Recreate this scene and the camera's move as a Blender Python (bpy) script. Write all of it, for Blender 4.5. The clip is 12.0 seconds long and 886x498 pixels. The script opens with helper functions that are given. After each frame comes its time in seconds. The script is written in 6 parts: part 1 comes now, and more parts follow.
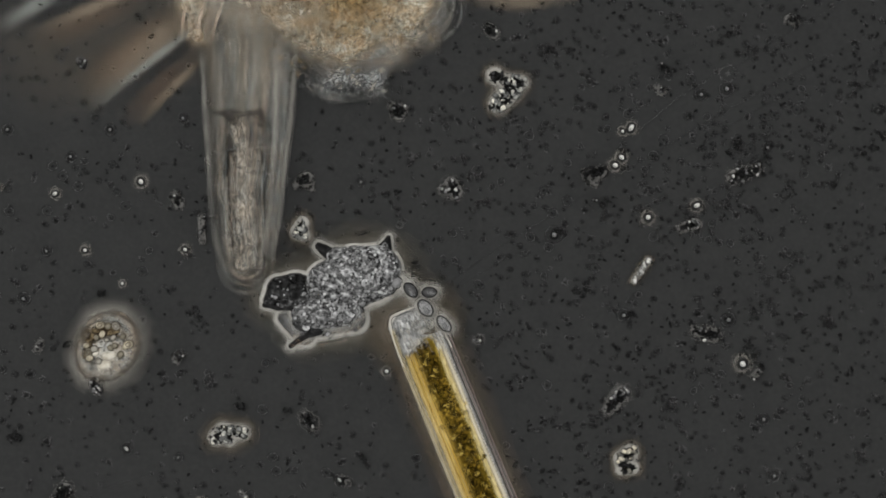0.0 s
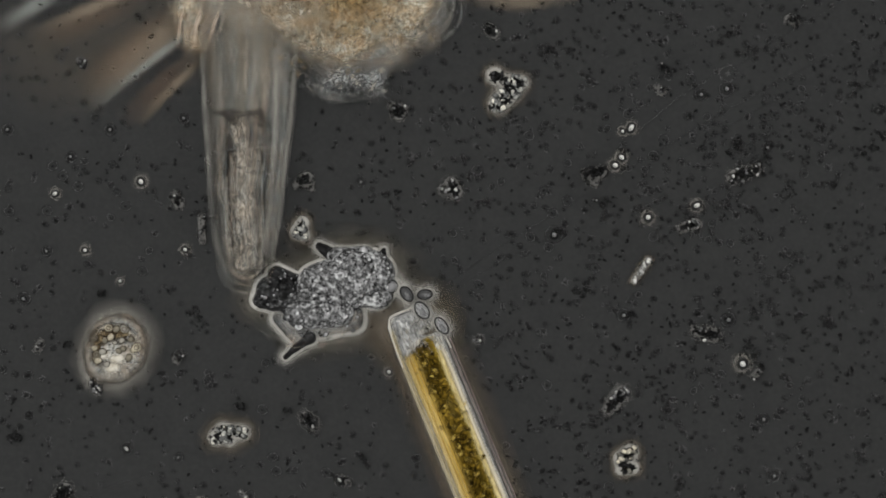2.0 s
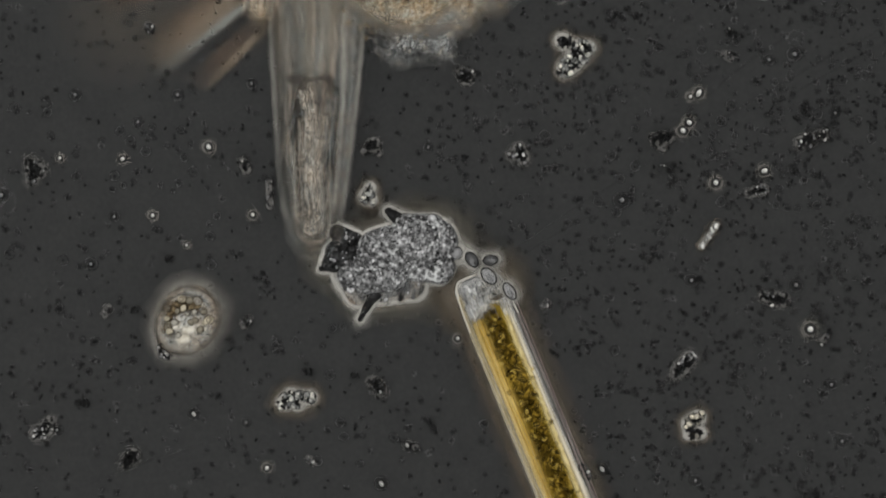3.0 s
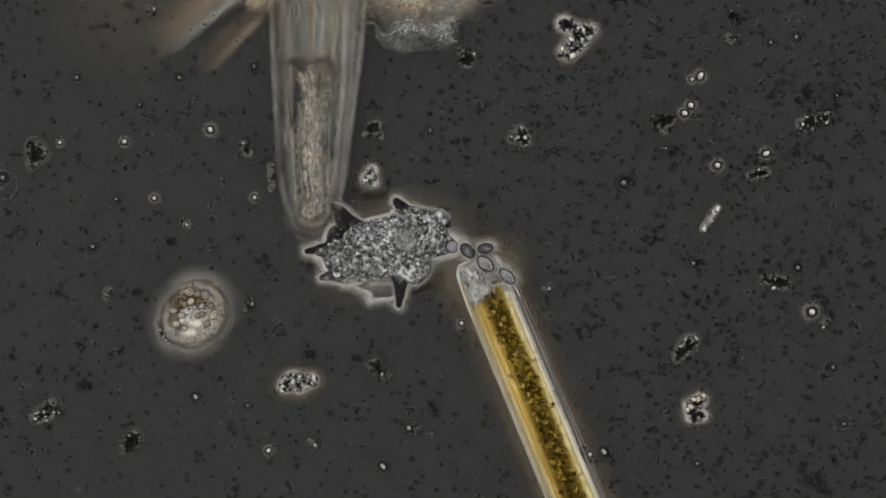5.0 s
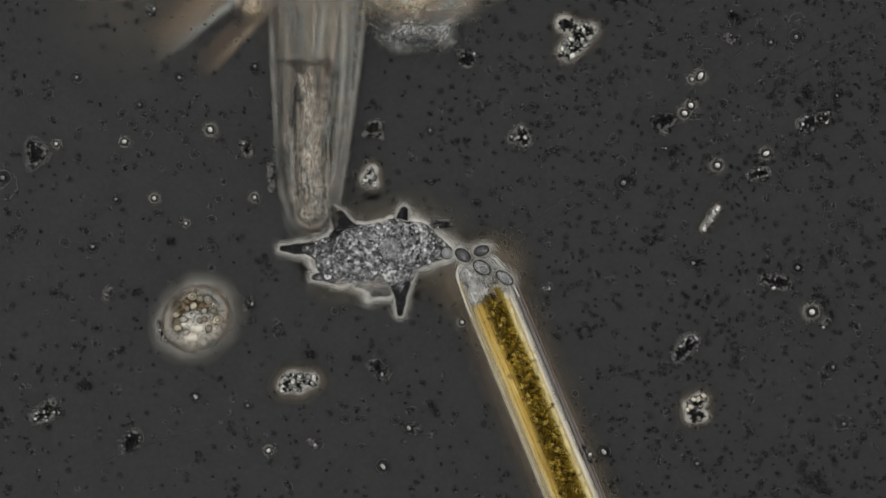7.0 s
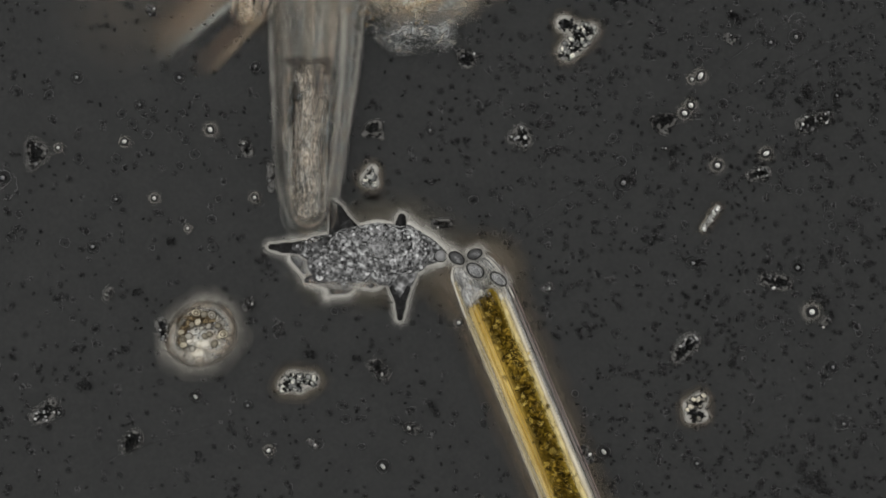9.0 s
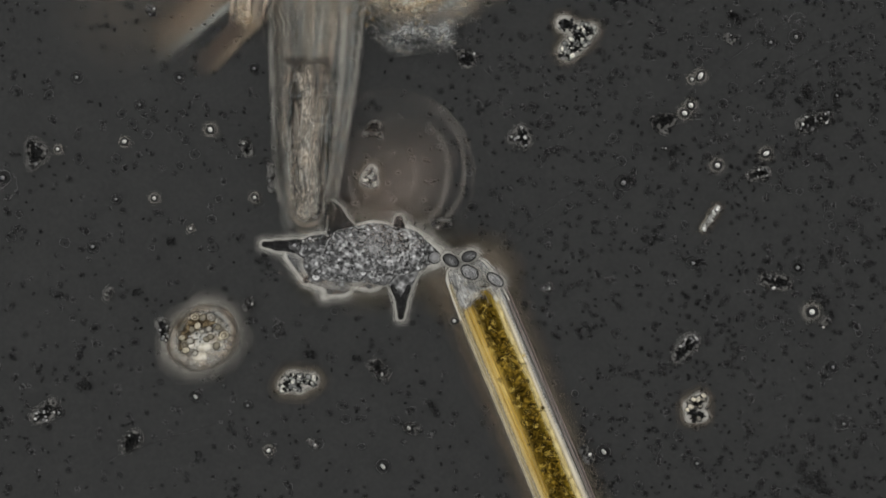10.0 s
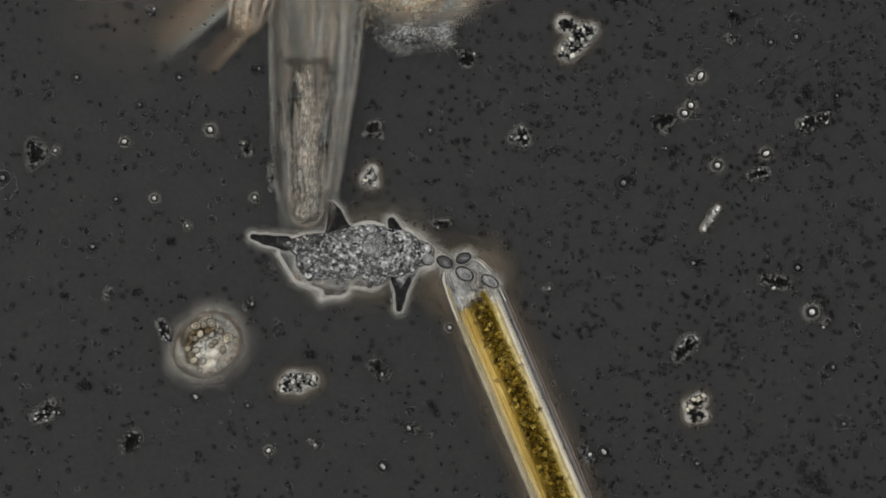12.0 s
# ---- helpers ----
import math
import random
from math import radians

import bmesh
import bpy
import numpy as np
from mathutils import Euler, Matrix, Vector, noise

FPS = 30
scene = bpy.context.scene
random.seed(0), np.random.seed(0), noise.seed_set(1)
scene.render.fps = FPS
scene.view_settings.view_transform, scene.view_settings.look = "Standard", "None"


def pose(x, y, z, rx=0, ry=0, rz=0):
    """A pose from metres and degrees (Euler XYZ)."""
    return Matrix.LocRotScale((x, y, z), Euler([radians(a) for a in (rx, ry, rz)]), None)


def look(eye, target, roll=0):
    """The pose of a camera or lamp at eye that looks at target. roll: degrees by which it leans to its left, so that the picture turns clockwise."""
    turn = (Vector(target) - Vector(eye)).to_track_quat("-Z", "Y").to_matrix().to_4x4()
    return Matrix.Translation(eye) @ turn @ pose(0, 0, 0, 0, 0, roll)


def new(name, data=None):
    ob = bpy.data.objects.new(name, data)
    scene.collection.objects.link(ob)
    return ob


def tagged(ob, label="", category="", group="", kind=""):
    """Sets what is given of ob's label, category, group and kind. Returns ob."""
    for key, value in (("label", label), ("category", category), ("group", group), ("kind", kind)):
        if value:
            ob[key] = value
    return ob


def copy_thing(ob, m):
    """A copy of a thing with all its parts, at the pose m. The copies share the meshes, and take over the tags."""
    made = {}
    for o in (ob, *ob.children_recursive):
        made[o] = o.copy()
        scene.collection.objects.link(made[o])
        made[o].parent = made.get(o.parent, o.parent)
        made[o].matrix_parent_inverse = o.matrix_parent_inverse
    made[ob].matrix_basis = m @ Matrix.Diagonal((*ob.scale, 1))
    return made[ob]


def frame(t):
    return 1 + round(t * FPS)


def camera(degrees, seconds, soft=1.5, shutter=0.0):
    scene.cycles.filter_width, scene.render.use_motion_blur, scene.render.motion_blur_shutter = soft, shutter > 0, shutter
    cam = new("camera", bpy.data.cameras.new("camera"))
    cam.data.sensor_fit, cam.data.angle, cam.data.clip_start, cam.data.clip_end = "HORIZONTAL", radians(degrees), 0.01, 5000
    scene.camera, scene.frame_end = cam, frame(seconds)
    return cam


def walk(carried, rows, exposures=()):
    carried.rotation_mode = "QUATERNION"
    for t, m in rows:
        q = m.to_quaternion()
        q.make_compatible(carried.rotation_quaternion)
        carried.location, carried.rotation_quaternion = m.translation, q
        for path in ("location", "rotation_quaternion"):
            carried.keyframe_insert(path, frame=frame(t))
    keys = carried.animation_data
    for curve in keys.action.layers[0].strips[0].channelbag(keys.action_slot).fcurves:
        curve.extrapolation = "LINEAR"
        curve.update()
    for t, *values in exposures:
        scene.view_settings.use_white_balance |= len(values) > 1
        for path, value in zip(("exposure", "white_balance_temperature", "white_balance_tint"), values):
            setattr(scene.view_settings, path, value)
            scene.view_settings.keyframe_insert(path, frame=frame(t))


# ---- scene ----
# Field seen through a microscope, enlarged: one centimetre stands for one micrometre.
# Plan units (u to the right, v down) are fifths of a micrometre; the slide's plan is turned into metres here.
S = 0.002
HIGH = 1.568 / math.tan(radians(6.0))

cam = camera(12.0, 12.0, soft=1.8, shutter=0.3)
# the stage is pushed once, between 2 and 3.2 s: plan offset of the view
STAGE = [(0.0, 122.5, -92), (2.1, 122.5, -92), (2.3, 120, -92), (2.4, 113, -91), (2.5, 82, -89), (2.6, 58, -88),
         (2.7, 33, -86), (2.8, 17, -70), (2.9, 8, -49), (3.0, 3, -30.6), (3.1, 0, -5), (3.2, 0, 0), (12.0, 0, 0)]
walk(cam, [(t, pose(u * S, -v * S, HIGH)) for t, u, v in STAGE])

# ---- light: the even field of the microscope's lamp ----
world = bpy.data.worlds.new("dim_room")
scene.world = world
world.use_nodes = True
world.node_tree.nodes["Background"].inputs["Color"].default_value = (1.0, 1.0, 0.99, 1)
world.node_tree.nodes["Background"].inputs["Strength"].default_value = 0.86
lamp_data = bpy.data.lights.new("microscope_lamp", "AREA")
lamp_data.shape, lamp_data.size, lamp_data.energy, lamp_data.color = "DISK", 9.0, 1100, (1.0, 0.99, 0.97)
lamp = new("microscope_lamp", lamp_data)
lamp.matrix_world = look((-6.0, 3.0, 15), (0, 0, 0))


# ---- materials ----
def mat(name, stops, grain, rough=0.6, bump=0.3, alpha=1.0, fade=None, stretch=(1, 1, 1), island=0.0, cells=0.0,
        spec=0.25, warp=0.6, mottle=0.35, lens=False, tint=0.0):
    """stops: colour ramp over a noise of that many features a metre; fade: (least, most) opacity by thickness, lens: of a body with two faces;
    tint: how far the hue wanders between rust and slate."""
    m = bpy.data.materials.new(name)
    m.use_nodes = True
    nt = m.node_tree
    nt.nodes.clear()
    add, link = nt.nodes.new, nt.links.new
    coord, mapping = add("ShaderNodeTexCoord"), add("ShaderNodeMapping")
    mapping.inputs["Scale"].default_value = stretch
    link(coord.outputs["Object"], mapping.inputs["Vector"])
    fine = add("ShaderNodeTexNoise")
    fine.inputs["Scale"].default_value, fine.inputs["Detail"].default_value = grain, 4
    fine.inputs["Roughness"].default_value, fine.inputs["Distortion"].default_value = 0.6, warp
    link(mapping.outputs["Vector"], fine.inputs["Vector"])
    value = fine.outputs["Fac"]
    if cells:
        vor = add("ShaderNodeTexVoronoi")
        vor.inputs["Scale"].default_value = cells
        link(mapping.outputs["Vector"], vor.inputs["Vector"])
        both = add("ShaderNodeMix")
        both.inputs["Factor"].default_value = 0.45
        link(value, both.inputs["A"])
        link(vor.outputs["Distance"], both.inputs["B"])
        value = both.outputs["Result"]
    broad = add("ShaderNodeTexNoise")
    broad.inputs["Scale"].default_value, broad.inputs["Detail"].default_value = grain / 7, 2
    link(mapping.outputs["Vector"], broad.inputs["Vector"])
    shift = add("ShaderNodeMath")
    shift.operation = "MULTIPLY_ADD"
    link(broad.outputs["Fac"], shift.inputs[0])
    shift.inputs[1].default_value = mottle
    shift.inputs[2].default_value = -mottle / 2
    total = add("ShaderNodeMath")
    total.operation = "ADD"
    link(value, total.inputs[0])
    link(shift.outputs[0], total.inputs[1])
    value = total.outputs[0]
    if island:
        geo, spread, more = add("ShaderNodeNewGeometry"), add("ShaderNodeMath"), add("ShaderNodeMath")
        spread.operation, more.operation = "MULTIPLY_ADD", "ADD"
        link(geo.outputs["Random Per Island"], spread.inputs[0])
        spread.inputs[1].default_value, spread.inputs[2].default_value = island, -island / 2
        link(value, more.inputs[0])
        link(spread.outputs[0], more.inputs[1])
        value = more.outputs[0]
    ramp = add("ShaderNodeValToRGB")
    while len(ramp.color_ramp.elements) < len(stops):
        ramp.color_ramp.elements.new(0.5)
    for e, (p, c) in zip(ramp.color_ramp.elements, stops):
        e.position, e.color = p, (*((c,) * 3 if isinstance(c, float) else c), 1)
    link(value, ramp.inputs["Fac"])
    shader = add("ShaderNodeBsdfPrincipled")
    shader.inputs["Roughness"].default_value = rough
    shader.inputs["Specular IOR Level"].default_value = spec
    colour = ramp.outputs["Color"]
    if tint:
        wander, hues, stain = add("ShaderNodeTexNoise"), add("ShaderNodeValToRGB"), add("ShaderNodeMix")
        wander.inputs["Scale"].default_value, wander.inputs["Detail"].default_value = grain / 2.6, 3
        link(mapping.outputs["Vector"], wander.inputs["Vector"])
        for e, p, c in zip(hues.color_ramp.elements, (0.36, 0.64), ((0.8, 0.98, 1.16), (1.16, 0.97, 0.82))):
            e.position, e.color = p, (*[1 + (q - 1) * tint for q in c], 1)
        link(wander.outputs["Fac"], hues.inputs["Fac"])
        stain.data_type, stain.blend_type = "RGBA", "MULTIPLY"
        stain.inputs[0].default_value = 1.0
        link(colour, stain.inputs[6])
        link(hues.outputs["Color"], stain.inputs[7])
        colour = stain.outputs[2]
    link(colour, shader.inputs["Base Color"])
    if bump:
        b = add("ShaderNodeBump")
        b.inputs["Strength"].default_value, b.inputs["Distance"].default_value = bump, 0.01
        link(value, b.inputs["Height"])
        link(b.outputs["Normal"], shader.inputs["Normal"])
    out = add("ShaderNodeOutputMaterial")
    if fade or alpha < 1:
        clear, mix = add("ShaderNodeBsdfTransparent"), add("ShaderNodeMixShader")
        link(clear.outputs[0], mix.inputs[1])
        link(shader.outputs[0], mix.inputs[2])
        mix.inputs[0].default_value = alpha
        if fade:
            split, span = add("ShaderNodeSeparateXYZ"), add("ShaderNodeMapRange")
            link(coord.outputs["Generated"], split.inputs[0])
            if lens:
                centred, thick = add("ShaderNodeMath"), add("ShaderNodeMath")
                centred.operation, thick.operation = "MULTIPLY_ADD", "ABSOLUTE"
                centred.inputs[1].default_value, centred.inputs[2].default_value = 2.0, -1.0
                link(split.outputs["Z"], centred.inputs[0])
                link(centred.outputs[0], thick.inputs[0])
                link(thick.outputs[0], span.inputs["Value"])
            else:
                link(split.outputs["Z"], span.inputs["Value"])
            span.inputs["To Min"].default_value, span.inputs["To Max"].default_value = fade
            if mottle > 0.5:
                part_of = add("ShaderNodeMath")
                part_of.operation = "MULTIPLY"
                keep = add("ShaderNodeMapRange")
                link(value, keep.inputs["Value"])
                keep.inputs["From Min"].default_value, keep.inputs["From Max"].default_value = 0.25, 0.65
                keep.inputs["To Min"].default_value = 0.35
                link(span.outputs["Result"], part_of.inputs[0])
                link(keep.outputs["Result"], part_of.inputs[1])
                link(part_of.outputs[0], mix.inputs[0])
            else:
                link(span.outputs["Result"], mix.inputs[0])
        link(mix.outputs[0], out.inputs["Surface"])
    else:
        link(shader.outputs[0], out.inputs["Surface"])
    return m


GLASS = mat("slide_glass", [(0.3, (0.0268, 0.0274, 0.0273)), (0.7, (0.0325, 0.0331, 0.0326))], 55, rough=0.95, bump=0.0, spec=0.0, mottle=0.5)
# optical glow round edges, put into the colour of translucent sheets
HALO = mat("pale_halo_glow", [(0.3, (0.46, 0.445, 0.4)), (0.7, (0.62, 0.605, 0.56))], 40, fade=(0.0, 0.85), bump=0.0, spec=0.0)
HALO_VEIL = mat("grey_halo_glow", [(0.3, (0.088, 0.08, 0.066)), (0.7, (0.125, 0.115, 0.096))], 40, fade=(0.0, 0.85), bump=0.0, spec=0.0)
HALO_DIM = mat("dim_halo_glow", [(0.3, (0.24, 0.228, 0.2)), (0.7, (0.33, 0.315, 0.285))], 40, fade=(0.0, 0.55), bump=0.0, spec=0.0)
HALO_FAINT = mat("faint_halo_glow", [(0.3, (0.096, 0.094, 0.09)), (0.7, (0.132, 0.129, 0.122))], 40, fade=(0.0, 0.95), bump=0.0, spec=0.0)
HALO_MID = mat("soft_halo_glow", [(0.3, (0.3, 0.29, 0.262)), (0.7, (0.4, 0.39, 0.36))], 40, fade=(0.0, 0.85), bump=0.0, spec=0.0)
HALO_WARM = mat("warm_halo_glow", [(0.3, (0.09, 0.075, 0.056)), (0.7, (0.128, 0.106, 0.08))], 40, fade=(0.0, 0.9), bump=0.0, spec=0.0)
ENDO = mat("granular_plasm", [(0.31, 0.012), (0.43, 0.068), (0.55, 0.2), (0.69, (0.52, 0.53, 0.52))], 66, cells=58, bump=0.35, mottle=0.45, warp=1.5, fade=(0.0, 3.2))
HEAD = mat("dim_granular_plasm", [(0.34, 0.007), (0.5, 0.022), (0.6, 0.06), (0.74, 0.22)], 44, bump=0.1, mottle=0.7, fade=(0.0, 2.0), spec=0.0)
ECTO = mat("clear_dark_plasm", [(0.3, 0.01), (0.5, 0.02), (0.7, 0.05)], 34, bump=0.05, fade=(0.0, 1.25), spec=0.0, mottle=0.5, warp=1.2)
HYALINE = mat("pale_hyaline_plasm", [(0.3, 0.06), (0.5, 0.14), (0.7, (0.36, 0.34, 0.3))], 50, fade=(0.0, 0.6), bump=0.2, mottle=0.8, warp=1.5, tint=0.4)
BRIGHT = mat("bright_grains", [(0.2, (0.1, 0.1, 0.1)), (0.55, (0.22, 0.22, 0.22)), (0.9, (0.66, 0.65, 0.62))], 60, island=0.8, rough=0.35, spec=0.5)
GRANULE = mat("grey_granules", [(0.15, 0.11), (0.5, 0.23), (0.8, 0.42), (0.97, 0.85)], 60, island=0.9, rough=0.6, spec=0.05, alpha=0.66)
DARK = mat("dark_grains", [(0.2, 0.005), (0.6, 0.014), (0.85, 0.045)], 60, island=0.6, rough=0.7, spec=0.1)
SPECK = mat("bacteria_coat", [(0.1, 0.005), (0.5, 0.011), (0.95, 0.028)], 60, island=0.8, rough=0.8, spec=0.05)
SPECK_DIM = mat("dim_speck_coat", [(0.15, 0.01), (0.5, 0.018), (0.9, 0.03)], 60, island=0.7, rough=0.8, spec=0.0)
RING = mat("faint_ring_film", [(0.2, 0.036), (0.5, 0.048), (0.95, 0.1)], 60, island=0.8, rough=0.8, spec=0.05, alpha=0.45)
BEAD = mat("clear_bead", [(0.3, (0.32, 0.32, 0.3)), (0.62, (0.76, 0.76, 0.72))], 30, rough=0.3, spec=0.5, bump=0.1)
CREAM_GREY = mat("greyish_white_bead", [(0.3, (0.2, 0.2, 0.19)), (0.62, (0.56, 0.56, 0.53))], 60, rough=0.4, spec=0.3, bump=0.1, mottle=0.4)
SPORE = mat("grey_spore_wall", [(0.3, 0.03), (0.55, 0.065), (0.8, 0.16)], 50, bump=0.2, mottle=0.5)
SPORE_CONTENT = mat("pale_spore_content", [(0.3, 0.12), (0.6, 0.24), (0.8, 0.42)], 70, bump=0.1, alpha=0.6, mottle=0.5)
SPORE_CLEAR = mat("clear_spore", [(0.3, 0.22), (0.55, 0.4), (0.75, 0.66)], 40, bump=0.1, alpha=0.45)
VACUOLE = mat("pale_vacuole", [(0.3, 0.16), (0.6, 0.28), (0.8, 0.4)], 40, bump=0.1, alpha=0.85)
NUCLEUS = mat("smooth_nucleus", [(0.3, 0.13), (0.5, 0.2), (0.7, 0.3)], 70, bump=0.1, alpha=0.42)
LINE = mat("dark_wall_line", [(0.3, 0.008), (0.7, 0.025)], 40, bump=0.0, spec=0.1)
CYST = mat("cell_plasm", [(0.25, (0.13, 0.105, 0.08)), (0.42, (0.34, 0.31, 0.26)), (0.68, (0.7, 0.66, 0.58))], 46, bump=0.3, fade=(0.0, 1.0), spec=0.03, warp=1.5, tint=0.4)
WALL_BAND = mat("brown_wall_band", [(0.3, (0.03, 0.024, 0.018)), (0.7, (0.07, 0.058, 0.045))], 30, fade=(0.0, 0.7), bump=0.0, mottle=0.7)
WALL_SOFT = mat("brown_wall_film", [(0.3, (0.035, 0.028, 0.02)), (0.7, (0.07, 0.058, 0.045))], 24, fade=(0.0, 0.7), bump=0.0, mottle=0.7)
FOOD = mat("brown_food", [(0.3, (0.016, 0.011, 0.006)), (0.5, (0.06, 0.042, 0.022)), (0.72, (0.26, 0.21, 0.13))], 45, fade=(0.0, 0.9), bump=0.3, warp=1.2, spec=0.03)
CYST_DARK = mat("brown_cell_food", [(0.3, (0.02, 0.014, 0.008)), (0.6, (0.07, 0.05, 0.03))], 50, bump=0.4)
VES = [mat("vesicle_cream", [(0.3, (0.14, 0.13, 0.1)), (0.7, (0.28, 0.25, 0.19))], 40, bump=0.1, spec=0.2, alpha=0.75), mat("vesicle_pale", [(0.3, (0.28, 0.27, 0.24)), (0.7, (0.42, 0.4, 0.34))], 40, bump=0.1, spec=0.2, alpha=0.7),
       mat("vesicle_bright", [(0.35, (0.24, 0.215, 0.155)), (0.7, (0.66, 0.6, 0.46))], 60, bump=0.1, spec=0.2, alpha=0.8)]
CREAM = mat("cream_vesicles", [(0.2, (0.07, 0.068, 0.06)), (0.5, (0.17, 0.16, 0.13)), (0.8, (0.4, 0.37, 0.3)), (0.95, (0.8, 0.74, 0.58))], 40, island=0.9, rough=0.35, spec=0.4)
AMBER = mat("amber_drops", [(0.2, (0.04, 0.024, 0.001)), (0.5, (0.09, 0.058, 0.004)), (0.9, (0.2, 0.135, 0.014))], 40, island=0.7, rough=0.5, alpha=0.5, spec=0.03)
BROWN = mat("dark_brown_bodies", [(0.2, (0.008, 0.0045, 0.0006)), (0.5, (0.024, 0.014, 0.0015)), (0.9, (0.08, 0.05, 0.006))], 50, island=0.7, rough=0.6, alpha=0.26, spec=0.03)
FRUSTULE = mat("silica_wall", [(0.3, (0.44, 0.41, 0.35)), (0.7, (0.72, 0.69, 0.62))], 26, stretch=(2, 0.2, 1), rough=0.3, bump=0.1, alpha=0.8)
SILICA_CLEAR = mat("clear_silica", [(0.32, (0.14, 0.14, 0.14)), (0.48, (0.4, 0.402, 0.395)), (0.7, (0.8, 0.8, 0.77))], 44, stretch=(1.4, 0.6, 1), alpha=0.88, bump=0.2, warp=1.8)
PINK = mat("pinkish_rim", [(0.3, (0.2, 0.15, 0.14)), (0.7, (0.36, 0.29, 0.27))], 26, stretch=(2, 0.15, 1), alpha=0.6, bump=0.0)
TAN = mat("tan_soft_tissue", [(0.3, (0.11, 0.084, 0.052)), (0.44, (0.26, 0.211, 0.145)), (0.56, (0.385, 0.325, 0.232)), (0.72, (0.64, 0.57, 0.44))], 76, fade=(0.0, 0.95), bump=0.1, mottle=0.5, warp=0.9, spec=0.03, tint=0.55)
SKIN = mat("greyish_skin", [(0.3, (0.12, 0.108, 0.09)), (0.7, (0.3, 0.27, 0.225))], 46, fade=(0.0, 0.75), bump=0.0, mottle=0.45, warp=1.4, spec=0.0, tint=0.6)
VEIL_TAN = mat("thin_tan_tissue", [(0.3, (0.17, 0.145, 0.11)), (0.5, (0.29, 0.25, 0.19)), (0.7, (0.46, 0.41, 0.33))], 50, fade=(0.0, 0.62), bump=0.05, mottle=0.6, warp=1.0, spec=0.0, tint=0.35)
UPPER = mat("tan_streaked_muscle", [(0.3, (0.14, 0.124, 0.1)), (0.7, (0.32, 0.284, 0.226))], 46, stretch=(1.8, 0.16, 1), fade=(0.0, 0.55), bump=0.05, mottle=0.5, spec=0.0, tint=0.35)
TAN_DARK = mat("brown_gut", [(0.28, (0.05, 0.03, 0.009)), (0.48, (0.17, 0.11, 0.045)), (0.7, (0.38, 0.28, 0.15))], 60, fade=(0.0, 0.8), bump=0.2, spec=0.03, warp=1.4, tint=0.5)
SHEATH = mat("clear_cuticle", [(0.3, (0.13, 0.123, 0.106)), (0.7, (0.29, 0.265, 0.222))], 34, stretch=(2.2, 0.12, 1), fade=(0.02, 0.5), bump=0.1, tint=0.5)
CORE = mat("striated_muscle", [(0.3, (0.055, 0.052, 0.046)), (0.44, (0.14, 0.128, 0.106)), (0.56, (0.26, 0.232, 0.19)), (0.7, (0.52, 0.475, 0.4))], 120, stretch=(1.0, 0.34, 1), fade=(0.0, 0.85), bump=0.15, warp=0.9, mottle=0.45, tint=0.25)
PALE_BAND = mat("pale_soft_band", [(0.3, (0.24, 0.23, 0.2)), (0.7, (0.42, 0.39, 0.33))], 30, stretch=(1.6, 0.5, 1), fade=(0.0, 0.5), bump=0.0, mottle=0.7, warp=1.0)
TAN_BAND = mat("tan_soft_band", [(0.3, (0.23, 0.19, 0.145)), (0.7, (0.42, 0.365, 0.29))], 22, stretch=(1.6, 0.5, 1), fade=(0.0, 0.55), bump=0.0, mottle=0.7, warp=1.0)
DARK_BAND = mat("dark_soft_band", [(0.3, (0.02, 0.02, 0.02)), (0.7, (0.05, 0.048, 0.045))], 22, stretch=(1.6, 0.5, 1), fade=(0.0, 0.44), bump=0.0, mottle=0.7, warp=1.0)
LOBE = mat("grey_wrinkled_lobe", [(0.3, (0.035, 0.035, 0.034)), (0.46, (0.1, 0.1, 0.098)), (0.58, (0.19, 0.192, 0.185)), (0.72, (0.36, 0.365, 0.35))], 44, fade=(0.0, 0.75), bump=0.1, warp=2.4, mottle=0.6, tint=0.15)
ENVELOPE = mat("brownish_cell_envelope", [(0.3, (0.19, 0.17, 0.14)), (0.7, (0.4, 0.365, 0.31))], 36, fade=(0.0, 0.95), bump=0.1, tint=0.4, mottle=0.5)
GREY_BAND = mat("grey_soft_band", [(0.3, (0.09, 0.095, 0.095)), (0.7, (0.16, 0.165, 0.165))], 22, stretch=(1.6, 0.5, 1), fade=(0.0, 0.5), bump=0.0, mottle=0.7, warp=1.0)
GOLD_BAND = mat("golden_soft_band", [(0.3, (0.46, 0.3, 0.05)), (0.5, (0.62, 0.43, 0.1)), (0.72, (0.76, 0.58, 0.2))], 30, stretch=(2.2, 0.25, 1), fade=(0.0, 1.8), bump=0.0, spec=0.03)
GOLD_BASE = mat("pale_gold_base", [(0.3, (0.52, 0.41, 0.18)), (0.5, (0.68, 0.56, 0.29)), (0.72, (0.82, 0.72, 0.46))], 26, stretch=(2.2, 0.2, 1), fade=(0.0, 5.0), bump=0.0, spec=0.03)
OLIVE_BAND = mat("olive_soft_band", [(0.25, (0.07, 0.046, 0.003)), (0.48, (0.23, 0.155, 0.014)), (0.72, (0.5, 0.36, 0.06))], 42, fade=(0.0, 1.8), bump=0.2, warp=1.2, spec=0.03)
UMBER_BAND = mat("umber_soft_band", [(0.36, (0.012, 0.007, 0.0008)), (0.5, (0.05, 0.031, 0.002)), (0.6, (0.14, 0.088, 0.01)), (0.72, (0.34, 0.225, 0.036))], 60, fade=(0.0, 2.2), bump=0.3, warp=1.6, mottle=0.6, spec=0.03)
